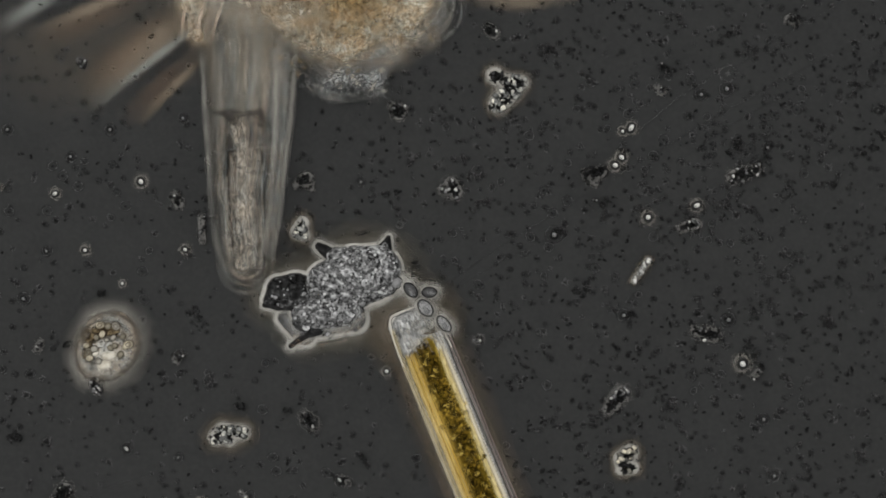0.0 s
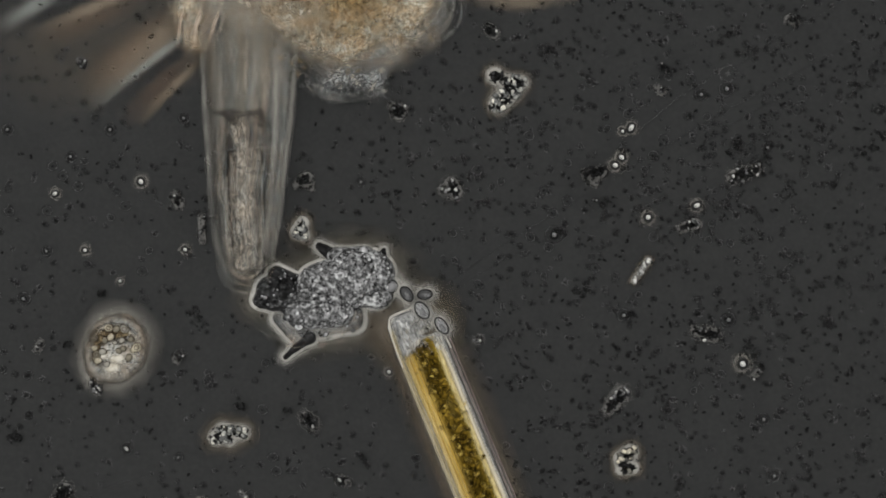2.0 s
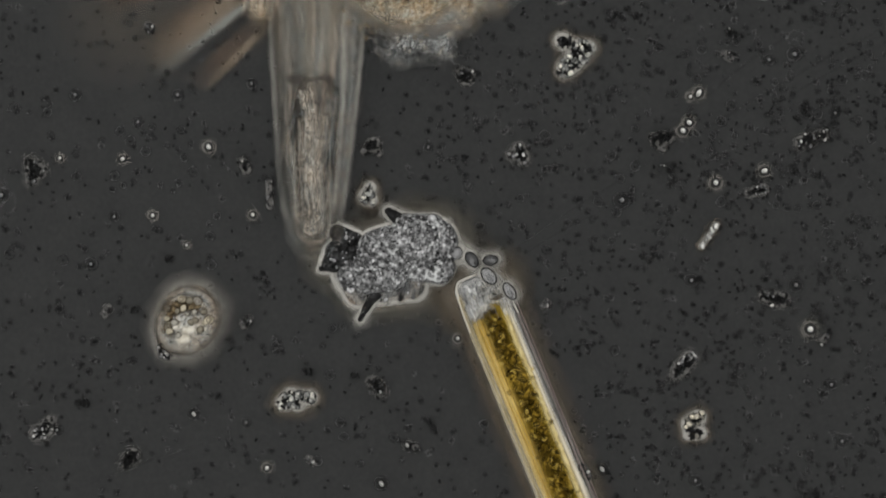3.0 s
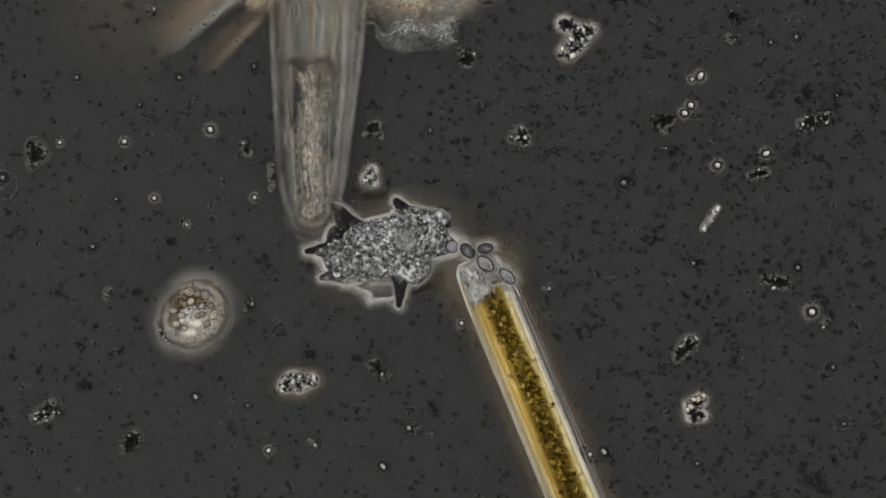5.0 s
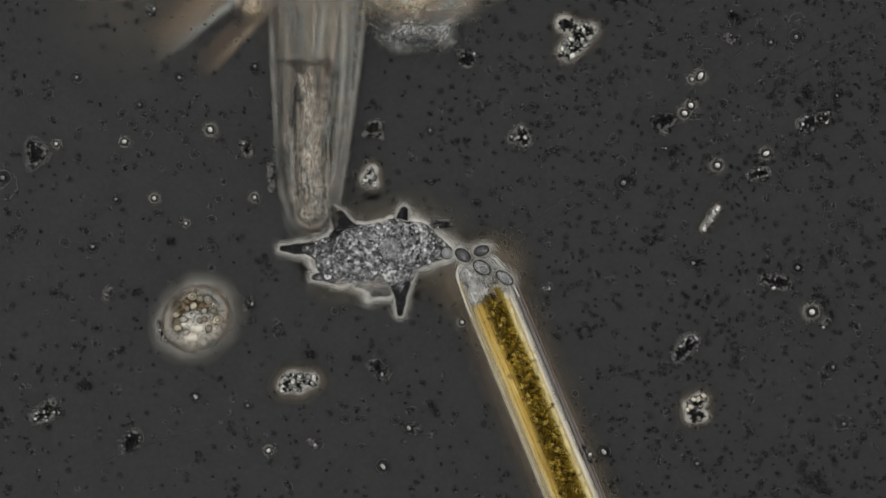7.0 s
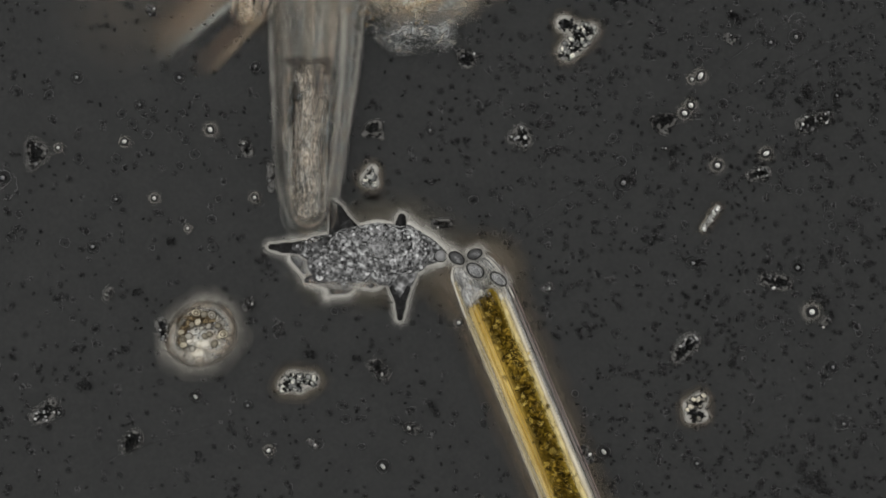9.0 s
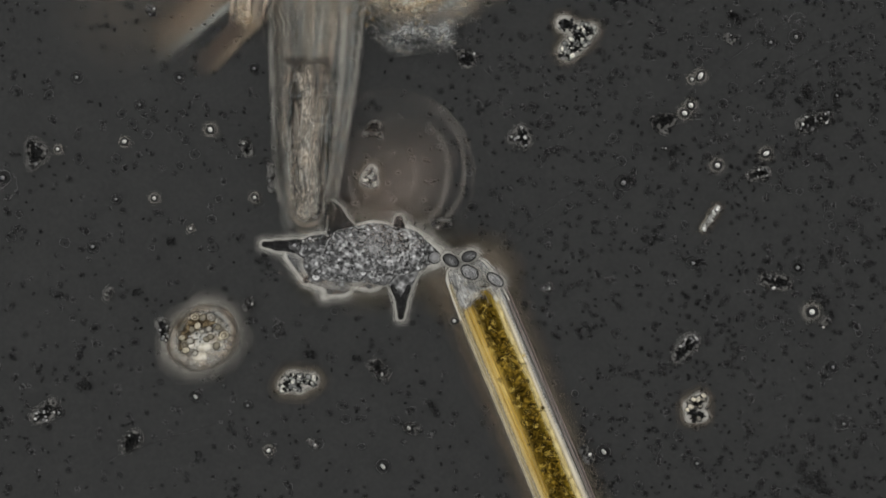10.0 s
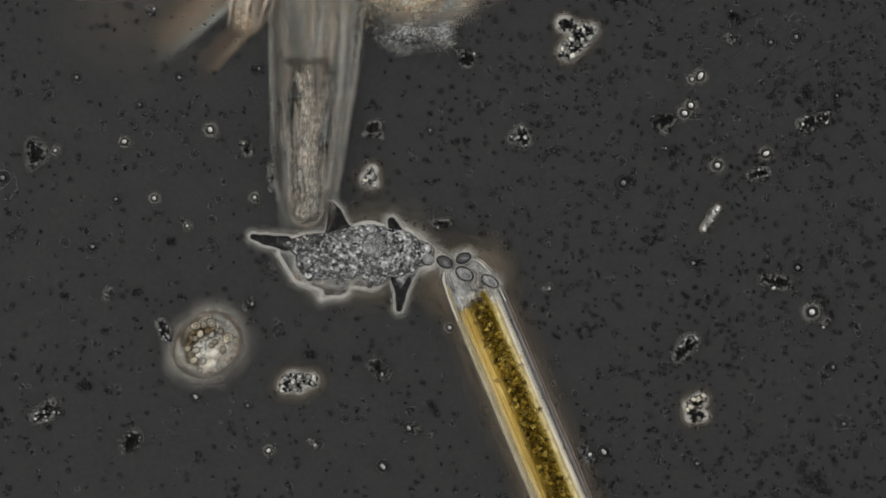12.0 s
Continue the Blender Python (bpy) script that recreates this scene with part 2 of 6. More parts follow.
CREAM_BAND = mat("cream_soft_band", [(0.3, (0.4, 0.35, 0.25)), (0.7, (0.6, 0.55, 0.44))], 26, stretch=(2, 0.35, 1), fade=(0.0, 0.95), bump=0.0, spec=0.03)
AMBER_LINE = mat("amber_line", [(0.3, (0.5, 0.36, 0.1)), (0.7, (0.72, 0.56, 0.26))], 26, stretch=(2, 0.3, 1), alpha=0.55, bump=0.0)
RUST_LINE = mat("rust_line", [(0.3, (0.2, 0.1, 0.015)), (0.7, (0.34, 0.19, 0.03))], 26, stretch=(2, 0.3, 1), alpha=0.55, bump=0.0)
LINE_SOFT = mat("soft_dark_line", [(0.3, 0.03), (0.7, 0.07)], 40, alpha=0.4, bump=0.0, spec=0.0)
VESICLE_CORE = mat("amber_vesicle", [(0.3, (0.08, 0.05, 0.005)), (0.7, (0.22, 0.15, 0.025))], 50, alpha=0.32, bump=0.0, spec=0.1)
VESICLE_RING = mat("gold_vesicle_ring", [(0.3, (0.22, 0.15, 0.025)), (0.7, (0.42, 0.31, 0.08))], 50, alpha=0.28, bump=0.0, spec=0.1)
# painted glow along the rod's wall
DULL_GOLD_GLOW = mat("dull_gold_wall_glow", [(0.3, (0.34, 0.28, 0.15)), (0.7, (0.54, 0.46, 0.28))], 30, stretch=(2, 0.35, 1), fade=(0.0, 0.5), bump=0.0, spec=0.03)
SILICA_DIM = mat("dim_silica_line", [(0.3, (0.24, 0.22, 0.17)), (0.7, (0.44, 0.41, 0.34))], 26, stretch=(2, 0.3, 1), alpha=0.65, bump=0.0)
FLANK = mat("pale_gold_flank_film", [(0.3, (0.4, 0.3, 0.09)), (0.7, (0.66, 0.55, 0.27))], 40, stretch=(1.4, 0.5, 1), fade=(0.0, 0.75), bump=0.0, mottle=0.6, warp=1.0, spec=0.03)
GOLD_PATCH = mat("golden_soft_patch", [(0.3, (0.36, 0.25, 0.04)), (0.7, (0.6, 0.44, 0.12))], 50, fade=(0.0, 0.62), bump=0.0, mottle=0.5, warp=1.2, spec=0.03)
UMBER_PATCH = mat("umber_soft_patch", [(0.3, (0.02, 0.012, 0.001)), (0.7, (0.07, 0.045, 0.004))], 50, fade=(0.0, 0.7), bump=0.0, mottle=0.5, warp=1.2, spec=0.03)
SCRATCH = mat("faint_scratch_film", [(0.3, 0.045), (0.7, 0.07)], 30, fade=(0.0, 0.24), bump=0.0, spec=0.0)
BEAM = mat("soft_bristle", [(0.3, (0.22, 0.172, 0.122)), (0.7, (0.34, 0.28, 0.21))], 10, stretch=(0.6, 0.6, 1), fade=(0.0, 0.44), bump=0.0, spec=0.0)
# bluish shadow beside the bristles, painted as a dark band
BEAM_SHADE = mat("bristle_shadow_band", [(0.3, (0.02, 0.023, 0.028)), (0.7, (0.032, 0.036, 0.042))], 10, fade=(0.0, 0.32), bump=0.0, spec=0.0)
BEAM_RED = mat("russet_bristle", [(0.3, (0.15, 0.1, 0.07)), (0.7, (0.22, 0.155, 0.11))], 10, fade=(0.0, 0.24), bump=0.0, spec=0.0)
BEAM_PALE = mat("pale_bristle_edge", [(0.3, (0.29, 0.31, 0.285)), (0.7, (0.38, 0.4, 0.38))], 10, fade=(0.0, 0.42), bump=0.0, spec=0.0)
MURK = mat("swimmer_murk", [(0.3, (0.13, 0.1, 0.08)), (0.7, (0.26, 0.21, 0.18))], 7, stretch=(1, 2.4, 1), fade=(0.0, 0.24), bump=0.0, spec=0.0, mottle=0.9, lens=True)
MURK_RING = mat("swimmer_ring", [(0.3, (0.17, 0.15, 0.13)), (0.7, (0.32, 0.29, 0.26))], 6, fade=(0.0, 0.24), bump=0.0, spec=0.0, mottle=0.9)
PINK_MURK = mat("pinkish_murk", [(0.3, (0.16, 0.11, 0.085)), (0.7, (0.3, 0.24, 0.2))], 6, stretch=(0.5, 2.6, 1), fade=(0.0, 0.34), bump=0.0, spec=0.0, mottle=0.8, lens=True)
VEIL = mat("brown_veil", [(0.3, (0.2, 0.12, 0.1)), (0.7, (0.26, 0.18, 0.14))], 4, fade=(0.0, 0.045), bump=0.0, spec=0.0, lens=True)
GREY_VEIL = mat("grey_veil", [(0.3, (0.1, 0.09, 0.085)), (0.7, (0.18, 0.165, 0.15))], 6, fade=(0.0, 0.1), bump=0.0, spec=0.0, mottle=0.9, lens=True)
CONTOUR = mat("blurred_pale_contour", [(0.3, (0.2, 0.2, 0.18)), (0.7, (0.4, 0.385, 0.34))], 30, stretch=(1.2, 1.2, 1), fade=(0.0, 0.24), bump=0.0, mottle=1.0, warp=1.2, tint=0.8)
CONTOUR_DARK = mat("blurred_dark_contour", [(0.3, (0.022, 0.023, 0.024)), (0.7, (0.05, 0.05, 0.05))], 30, fade=(0.0, 0.26), bump=0.0, mottle=1.0, warp=1.2)
RING_FAINT = mat("faint_pale_ring", [(0.3, 0.08), (0.7, 0.13)], 30, fade=(0.0, 0.4), bump=0.0, spec=0.0)
FRINGE = mat("rusty_fringe", [(0.3, (0.14, 0.09, 0.06)), (0.7, (0.3, 0.22, 0.16))], 40, fade=(0.0, 0.4), bump=0.0, mottle=0.6)
HAZE = mat("painted_bristle_haze", [(0.3, (0.11, 0.093, 0.076)), (0.7, (0.18, 0.155, 0.125))], 8, fade=(0.0, 0.18), bump=0.0, spec=0.0)
GREEN = mat("yellow_green_plasm", [(0.25, (0.09, 0.115, 0.06)), (0.45, (0.24, 0.26, 0.13)), (0.7, (0.52, 0.5, 0.28))], 11, stretch=(0.8, 1.3, 1), fade=(0.0, 0.5), bump=0.1, warp=1.8, mottle=0.55, lens=True, tint=0.8)
GREEN_RING = mat("pale_green_pellicle", [(0.3, (0.22, 0.24, 0.17)), (0.7, (0.46, 0.44, 0.31))], 7, fade=(0.0, 0.5), bump=0.0, spec=0.0, mottle=0.8)
YELLOW = mat("yellow_nucleus", [(0.3, (0.32, 0.3, 0.1)), (0.7, (0.56, 0.52, 0.22))], 16, fade=(0.0, 0.5), bump=0.1)

CLOT = mat("pale_clot", [(0.3, (0.16, 0.15, 0.13)), (0.5, (0.4, 0.38, 0.33)), (0.7, (0.72, 0.69, 0.62))], 60, fade=(0.0, 0.75), mottle=0.9, bump=0.1)
UMBER_FLECK = mat("umber_soft_fleck", [(0.3, (0.06, 0.038, 0.014)), (0.7, (0.14, 0.095, 0.04))], 24, fade=(0.0, 0.6), bump=0.0)
CELL_STREAK = mat("pale_cell_streak", [(0.3, (0.4, 0.37, 0.31)), (0.7, (0.6, 0.56, 0.48))], 24, fade=(0.0, 0.32), bump=0.0)
GRAIN_RIM = mat("grey_granule_rims", [(0.2, 0.008), (0.6, 0.024), (0.9, 0.07)], 60, island=0.6, rough=0.7, spec=0.05, alpha=0.72)
GLASSY = mat("glassy_grey_crumbs", [(0.15, (0.11, 0.112, 0.108)), (0.4, (0.24, 0.245, 0.23)), (0.7, (0.46, 0.46, 0.42)), (0.92, (0.9, 0.87, 0.76))], 40, island=0.9, rough=0.35, spec=0.4, alpha=0.85)
GREY_RING = mat("grey_blurred_ring", [(0.3, (0.17, 0.16, 0.15)), (0.7, (0.32, 0.3, 0.28))], 5, fade=(0.0, 0.36), bump=0.0, spec=0.0, mottle=0.8)
STRAND = mat("pinkish_pale_strand", [(0.3, (0.36, 0.27, 0.2)), (0.7, (0.62, 0.52, 0.42))], 24, stretch=(1.5, 0.4, 1), fade=(0.0, 0.6), bump=0.0, spec=0.05)
PROW = mat("dusky_granular_plasm", [(0.28, 0.012), (0.42, 0.04), (0.54, 0.1), (0.7, 0.32)], 45, cells=42, bump=0.3, mottle=1.0, fade=(0.0, 4.0))
CREAM_PATCH = mat("cream_patch", [(0.3, (0.4, 0.36, 0.28)), (0.6, (0.8, 0.76, 0.66))], 34, fade=(0.0, 0.8), bump=0.1)
VEIL_RING = mat("faint_veil_ring", [(0.3, (0.18, 0.14, 0.12)), (0.7, (0.26, 0.21, 0.18))], 4, fade=(0.0, 0.07), bump=0.0, spec=0.0)
RIM_DIM = mat("dim_bead_rim", [(0.3, 0.014), (0.7, 0.024)], 40, bump=0.0, spec=0.0, alpha=0.45)
LIMB_PALE = mat("blurred_pale_band", [(0.3, (0.24, 0.24, 0.215)), (0.7, (0.44, 0.42, 0.37))], 34, stretch=(1.2, 0.6, 1), fade=(0.0, 0.34), bump=0.0, mottle=0.9, warp=1.2)
LIMB_TAN = mat("blurred_tan_band", [(0.3, (0.2, 0.155, 0.12)), (0.7, (0.38, 0.31, 0.25))], 34, stretch=(1.2, 0.6, 1), fade=(0.0, 0.5), bump=0.0, mottle=0.9, warp=1.2)
LIMB_DARK = mat("blurred_dark_band", [(0.3, (0.025, 0.027, 0.027)), (0.7, (0.06, 0.062, 0.06))], 34, stretch=(1.2, 0.6, 1), fade=(0.0, 0.3), bump=0.0, mottle=0.9, warp=1.2)
LIMB_GREY = mat("blurred_bluish_band", [(0.3, (0.08, 0.088, 0.088)), (0.7, (0.15, 0.162, 0.162))], 34, stretch=(1.2, 0.6, 1), fade=(0.0, 0.45), bump=0.0, mottle=0.9, warp=1.2)
MEMBRANE = mat("thin_clear_membrane", [(0.3, 0.07), (0.7, 0.14)], 24, fade=(0.1, 0.5), bump=0.1)


# ---- building helpers ----
def place(u, v, z=0.0):
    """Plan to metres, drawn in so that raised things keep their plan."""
    k = S * (1 - z / HIGH)
    return Vector(((u - 784) * k, (441 - v) * k, z))


def thing(name, u, v, label, category, z=0.0, group="", turn=0.0):
    ob = new(name)
    ob.matrix_basis = Matrix.Translation(place(u, v, z)) @ pose(0, 0, 0, 0, 0, turn)
    ob.empty_display_size = 0.02
    return tagged(ob, label, category, group)


def part(name, mesh, material, parent=None, label=""):
    mesh.materials.append(material)
    ob = new(name, mesh)
    ob.parent = parent
    return tagged(ob, label)


def raw(name, verts, faces, smooth=True):
    me = bpy.data.meshes.new(name)
    me.from_pydata([tuple(v) for v in verts], [], [tuple(f) for f in faces])
    me.polygons.foreach_set("use_smooth", [smooth] * len(me.polygons))
    me.update()
    return me


def field(caps, k, wob, seed):
    """Distance (plan units) to a smooth union of tapered capsules (x0, y0, r0, x1, y1, r1), y down."""
    rng = np.random.default_rng(seed)
    waves = [(rng.uniform(0.03, 0.16), rng.uniform(0, 6.3), rng.uniform(0, 6.3)) for _ in range(5)]

    def dist(x, y):
        acc = 0.0
        for x0, y0, r0, x1, y1, r1 in caps:
            dx, dy = x1 - x0, y1 - y0
            h = np.clip(((x - x0) * dx + (y - y0) * dy) / max(dx * dx + dy * dy, 1e-6), 0, 1)
            d = np.hypot(x - x0 - h * dx, y - y0 - h * dy) - (r0 + (r1 - r0) * h)
            acc = acc + np.exp(np.clip(-d / k, -60, 60))
        d = -k * np.log(acc + 1e-30)
        if wob:
            d = d + wob * sum(np.sin(f * (x * math.cos(a) + y * math.sin(a)) + b) for f, a, b in waves) / 2.2
        return d
    return dist


def sheet(name, dist, caps, height, lo, hi, cell=3.0, base=0.0, both=False):
    """A raised sheet over the plan where lo < distance < hi, its rim drawn onto hi, height(d, x, y) in metres."""
    pad = max(hi, 0) + 3 * cell
    xs = [c[i] + s * c[j] for c in caps for i, j in ((0, 2), (3, 5)) for s in (-1, 1)]
    ys = [c[i] + s * c[j] for c in caps for i, j in ((1, 2), (4, 5)) for s in (-1, 1)]
    gx = np.arange(min(xs) - pad, max(xs) + pad + cell, cell)
    gy = np.arange(min(ys) - pad, max(ys) + pad + cell, cell)
    X, Y = np.meshgrid(gx, gy)
    D = dist(X, Y)
    inside = D < hi
    if lo > -900:
        inside &= D > lo
    ok = inside[:-1, :-1] | inside[1:, :-1] | inside[:-1, 1:] | inside[1:, 1:]
    near = D[:-1, :-1]
    ok &= near < hi + 2 * cell
    for _ in range(2):
        e = 0.5
        gxd = (dist(X + e, Y) - dist(X - e, Y)) / (2 * e)
        gyd = (dist(X, Y + e) - dist(X, Y - e)) / (2 * e)
        g2 = np.maximum(gxd ** 2 + gyd ** 2, 0.2)
        over = np.maximum(D - hi, 0) - (np.maximum(lo - D, 0) if lo > -900 else 0)
        X, Y = X - over * gxd / g2, Y - over * gyd / g2
        D = dist(X, Y)
    Z = base + height(np.minimum(D, hi), X, Y)
    index = -np.ones(D.shape, int)
    used = np.zeros(D.shape, bool)
    for a, b in ((0, 0), (1, 0), (0, 1), (1, 1)):
        used[a:a + ok.shape[0], b:b + ok.shape[1]] |= ok
    index[used] = np.arange(used.sum())
    verts = np.stack([X[used] * S, -Y[used] * S, Z[used]], 1)
    i, j = np.nonzero(ok)
    faces = np.stack([index[i, j], index[i + 1, j], index[i + 1, j + 1], index[i, j + 1]], 1)
    if both:
        under = verts.copy()
        under[:, 2] = 2 * base - under[:, 2]
        faces = np.vstack([faces, faces[:, ::-1] + len(verts)])
        verts = np.vstack([verts, under])
    return raw(name, verts.tolist(), faces.tolist())


def dome(high, shoulder, rough=0.0, seed=0):
    """A rounded height profile that rises over the given shoulder, with lumps."""
    rng = np.random.default_rng(seed + 99)
    waves = [(rng.uniform(0.12, 0.5), rng.uniform(0, 6.3), rng.uniform(0, 6.3)) for _ in range(7)]

    def height(d, x, y):
        t = np.clip(-d / shoulder, 0, 1)
        z = high * np.sqrt(np.maximum(1 - (1 - t) ** 2, 0))
        if rough:
            z = z + rough * t * sum(np.sin(f * (x * math.cos(a) + y * math.sin(a)) + b) for f, a, b in waves) / 3
        return z
    return height


def mound(name, caps, high, material, parent, label="", k=6.0, wob=0.0, seed=0, shoulder=18, rough=0.0, cell=3.0, base=0.0, both=False):
    d = field(caps, k, wob, seed)
    return part(name, sheet(name, d, caps, dome(high, shoulder, rough, seed), -999, 0, cell, base, both), material, parent, label)


def soft(name, caps, high, material, parent, label="", k=20.0, wide=40.0, cell=6.0, base=0.0, wob=0.0, seed=0, both=False):
    """A lens of matter that thins out to nothing at its rim."""
    d = field(caps, k, wob, seed)

    def height(q, x, y):
        t = np.clip(-q / wide, 0, 1)
        return high * t * t * (3 - 2 * t)
    return part(name, sheet(name, d, caps, height, -999, 0, cell, base, both), material, parent, label)


LAYER = [0]


# Painted phase-contrast glow: a pale sheet round an outline, fading outwards.
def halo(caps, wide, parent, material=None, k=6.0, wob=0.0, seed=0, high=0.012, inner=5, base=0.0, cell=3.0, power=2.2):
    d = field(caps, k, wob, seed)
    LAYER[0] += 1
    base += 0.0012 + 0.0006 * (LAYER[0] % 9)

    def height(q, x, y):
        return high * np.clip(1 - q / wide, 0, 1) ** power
    return part("halo", sheet("halo", d, caps, height, -inner, wide, cell, base), material or HALO, parent, "optical halo glow painted as a pale sheet round the edge")


def ridge(name, points, wide, high, material, parent, base=0.0, label="", taper=0.12):
    """A soft band along plan points that thins out across its width and towards its ends."""
    P = np.array(points, float)
    n, m = len(P), 8
    T = np.gradient(P, axis=0)
    T /= np.maximum(np.linalg.norm(T, axis=1, keepdims=True), 1e-9)
    N = np.stack([-T[:, 1], T[:, 0]], 1)
    W = np.broadcast_to(np.array(wide, float), (n,))
    verts, faces = [], []
    for i in range(n):
        s = i / (n - 1)
        e = min(1.0, s / taper, (1 - s) / taper) if taper else 1.0
        for j in range(m + 1):
            q = 2 * j / m - 1
            x, y = P[i] + N[i] * W[i] * 0.5 * q
            verts.append((x * S, -y * S, base + high * e * math.cos(q * math.pi / 2) ** 2))
    for i in range(n - 1):
        for j in range(m):
            a = i * (m + 1) + j
            faces.append((a, a + 1, a + m + 2, a + m + 1))
    return part(name, raw(name, verts, faces), material, parent, label)


def ball(level):
    bm = bmesh.new()
    bmesh.ops.create_icosphere(bm, subdivisions=level, radius=1.0)
    v = np.array([p.co for p in bm.verts])
    f = np.array([[p.index for p in q.verts] for q in bm.faces])
    bm.free()
    return v, f


BALL, FINE = ball(2), ball(3)


def lumps(name, items, template=None, crumple=0.0, seed=0):
    """Many small rounded grains in one mesh: (x, y, z, rx, ry, rz, degrees), x and y in plan units."""
    tv, tf = template or BALL
    rng = np.random.default_rng(seed)
    verts, faces = [], []
    for n, (x, y, z, rx, ry, rz, a) in enumerate(items):
        v = tv * (1 + crumple * rng.uniform(-1, 1, (len(tv), 1)))
        c, s = math.cos(radians(a)), math.sin(radians(a))
        px, py = v[:, 0] * rx, v[:, 1] * ry
        verts.append(np.stack([(x + px * c - py * s) * S, -(y + px * s + py * c) * S, z + v[:, 2] * rz], 1))
        faces.append(tf + n * len(tv))
    return raw(name, np.vstack(verts).tolist(), np.vstack(faces).tolist())


def tube(name, points, r, closed=False, sides=7, flat=1.0, z=0.0):
    """A round cord along plan points (x, y) or (x, y, z), radius in plan units or one for each point."""
    P = np.array([(p[0] * S, -p[1] * S, p[2] if len(p) > 2 else z) for p in points])
    n = len(P)
    R = np.broadcast_to(np.array(r, float) * S, (n,))
    T = np.roll(P, -1, 0) - np.roll(P, 1, 0)
    if not closed:
        T[0], T[-1] = P[1] - P[0], P[-1] - P[-2]
    T /= np.maximum(np.linalg.norm(T, axis=1, keepdims=True), 1e-9)
    side = np.cross(T, (0, 0, 1.0))
    side /= np.maximum(np.linalg.norm(side, axis=1, keepdims=True), 1e-9)
    up = np.cross(side, T)
    verts, faces = [], []
    for i in range(n):
        for q in range(sides):
            a = 2 * math.pi * q / sides
            verts.append(P[i] + R[i] * (math.cos(a) * side[i] + flat * math.sin(a) * up[i]))
    for i in range(n if closed else n - 1):
        for q in range(sides):
            w = (i + 1) % n
            faces.append((i * sides + q, i * sides + (q + 1) % sides, w * sides + (q + 1) % sides, w * sides + q))
    if not closed:
        faces += [tuple(range(sides)), tuple(range((n - 1) * sides, n * sides))[::-1]]
    return raw(name, verts, faces)


def loop(rx, ry, turn=0.0, cx=0.0, cy=0.0, n=48, wob=0.0, seed=0):
    rng = np.random.default_rng(seed)
    ph = rng.uniform(0, 6.3, 3)
    c, s = math.cos(radians(turn)), math.sin(radians(turn))
    pts = []
    for i in range(n):
        a = 2 * math.pi * i / n
        f = 1 + wob * (math.sin(2 * a + ph[0]) + 0.6 * math.sin(3 * a + ph[1]) + 0.4 * math.sin(5 * a + ph[2]))
        x, y = rx * f * math.cos(a), ry * f * math.sin(a)
        pts.append((cx + x * c - y * s, cy + x * s + y * c))
    return pts


def inside_points(dist, caps, n, depth, seed):
    rng = np.random.default_rng(seed)
    lo = [min(min(c[0], c[3]) - max(c[2], c[5]) for c in caps), min(min(c[1], c[4]) - max(c[2], c[5]) for c in caps)]
    up = [max(max(c[0], c[3]) + max(c[2], c[5]) for c in caps), max(max(c[1], c[4]) + max(c[2], c[5]) for c in caps)]
    out = []
    while len(out) < n:
        x, y = rng.uniform(lo[0], up[0]), rng.uniform(lo[1], up[1])
        d = float(dist(np.array(x), np.array(y)))
        if d < -depth:
            out.append((x, y, d))
    return out


# ---- the slide ----
bm = bmesh.new()
bmesh.ops.create_cube(bm, size=1.0, matrix=Matrix.Diagonal((12.0, 8.0, 0.3, 1)) @ Matrix.Translation((0, 0, -0.5)))
bmesh.ops.bevel(bm, geom=bm.edges[:], offset=0.03, segments=2, affect="EDGES")
me = bpy.data.meshes.new("microscope_slide")
bm.to_mesh(me)
bm.free()
tagged(part("ground", me, GLASS), "dark grey glass microscope slide under water", "slide", kind="structure")


# ---- the crustacean at the top: body, limb, bristles ----
def bent(points, n=30, wave=0.0, seed=0):
    """Points along a smooth bend through a few plan points, a little wavy."""
    P = np.array(points, float)
    s = np.linspace(0, len(P) - 1, n)
    x, y = np.interp(s, range(len(P)), P[:, 0]), np.interp(s, range(len(P)), P[:, 1])
    for _ in range(4):
        x[1:-1] = (x[:-2] + 2 * x[1:-1] + x[2:]) / 4
        y[1:-1] = (y[:-2] + 2 * y[1:-1] + y[2:]) / 4
    rng = np.random.default_rng(seed)
    ph, f = rng.uniform(0, 6.3), rng.uniform(6, 12)
    x = x + wave * np.sin(np.linspace(0, f, n) + ph)
    return np.stack([x, y], 1)


def limb_x(q, y):
    """Across the limb at height y, q from 0 at one edge of the cuticle to 1 at the other."""
    ys = (-60, 103, 192, 317, 389, 420, 437)
    x0, x1 = np.interp(y, ys, (-66, -58, -54, -45, -29, -14, 6)), np.interp(y, ys, (122, 108, 98, 84, 68, 52, 26))
    return x0 + (x1 - x0) * q


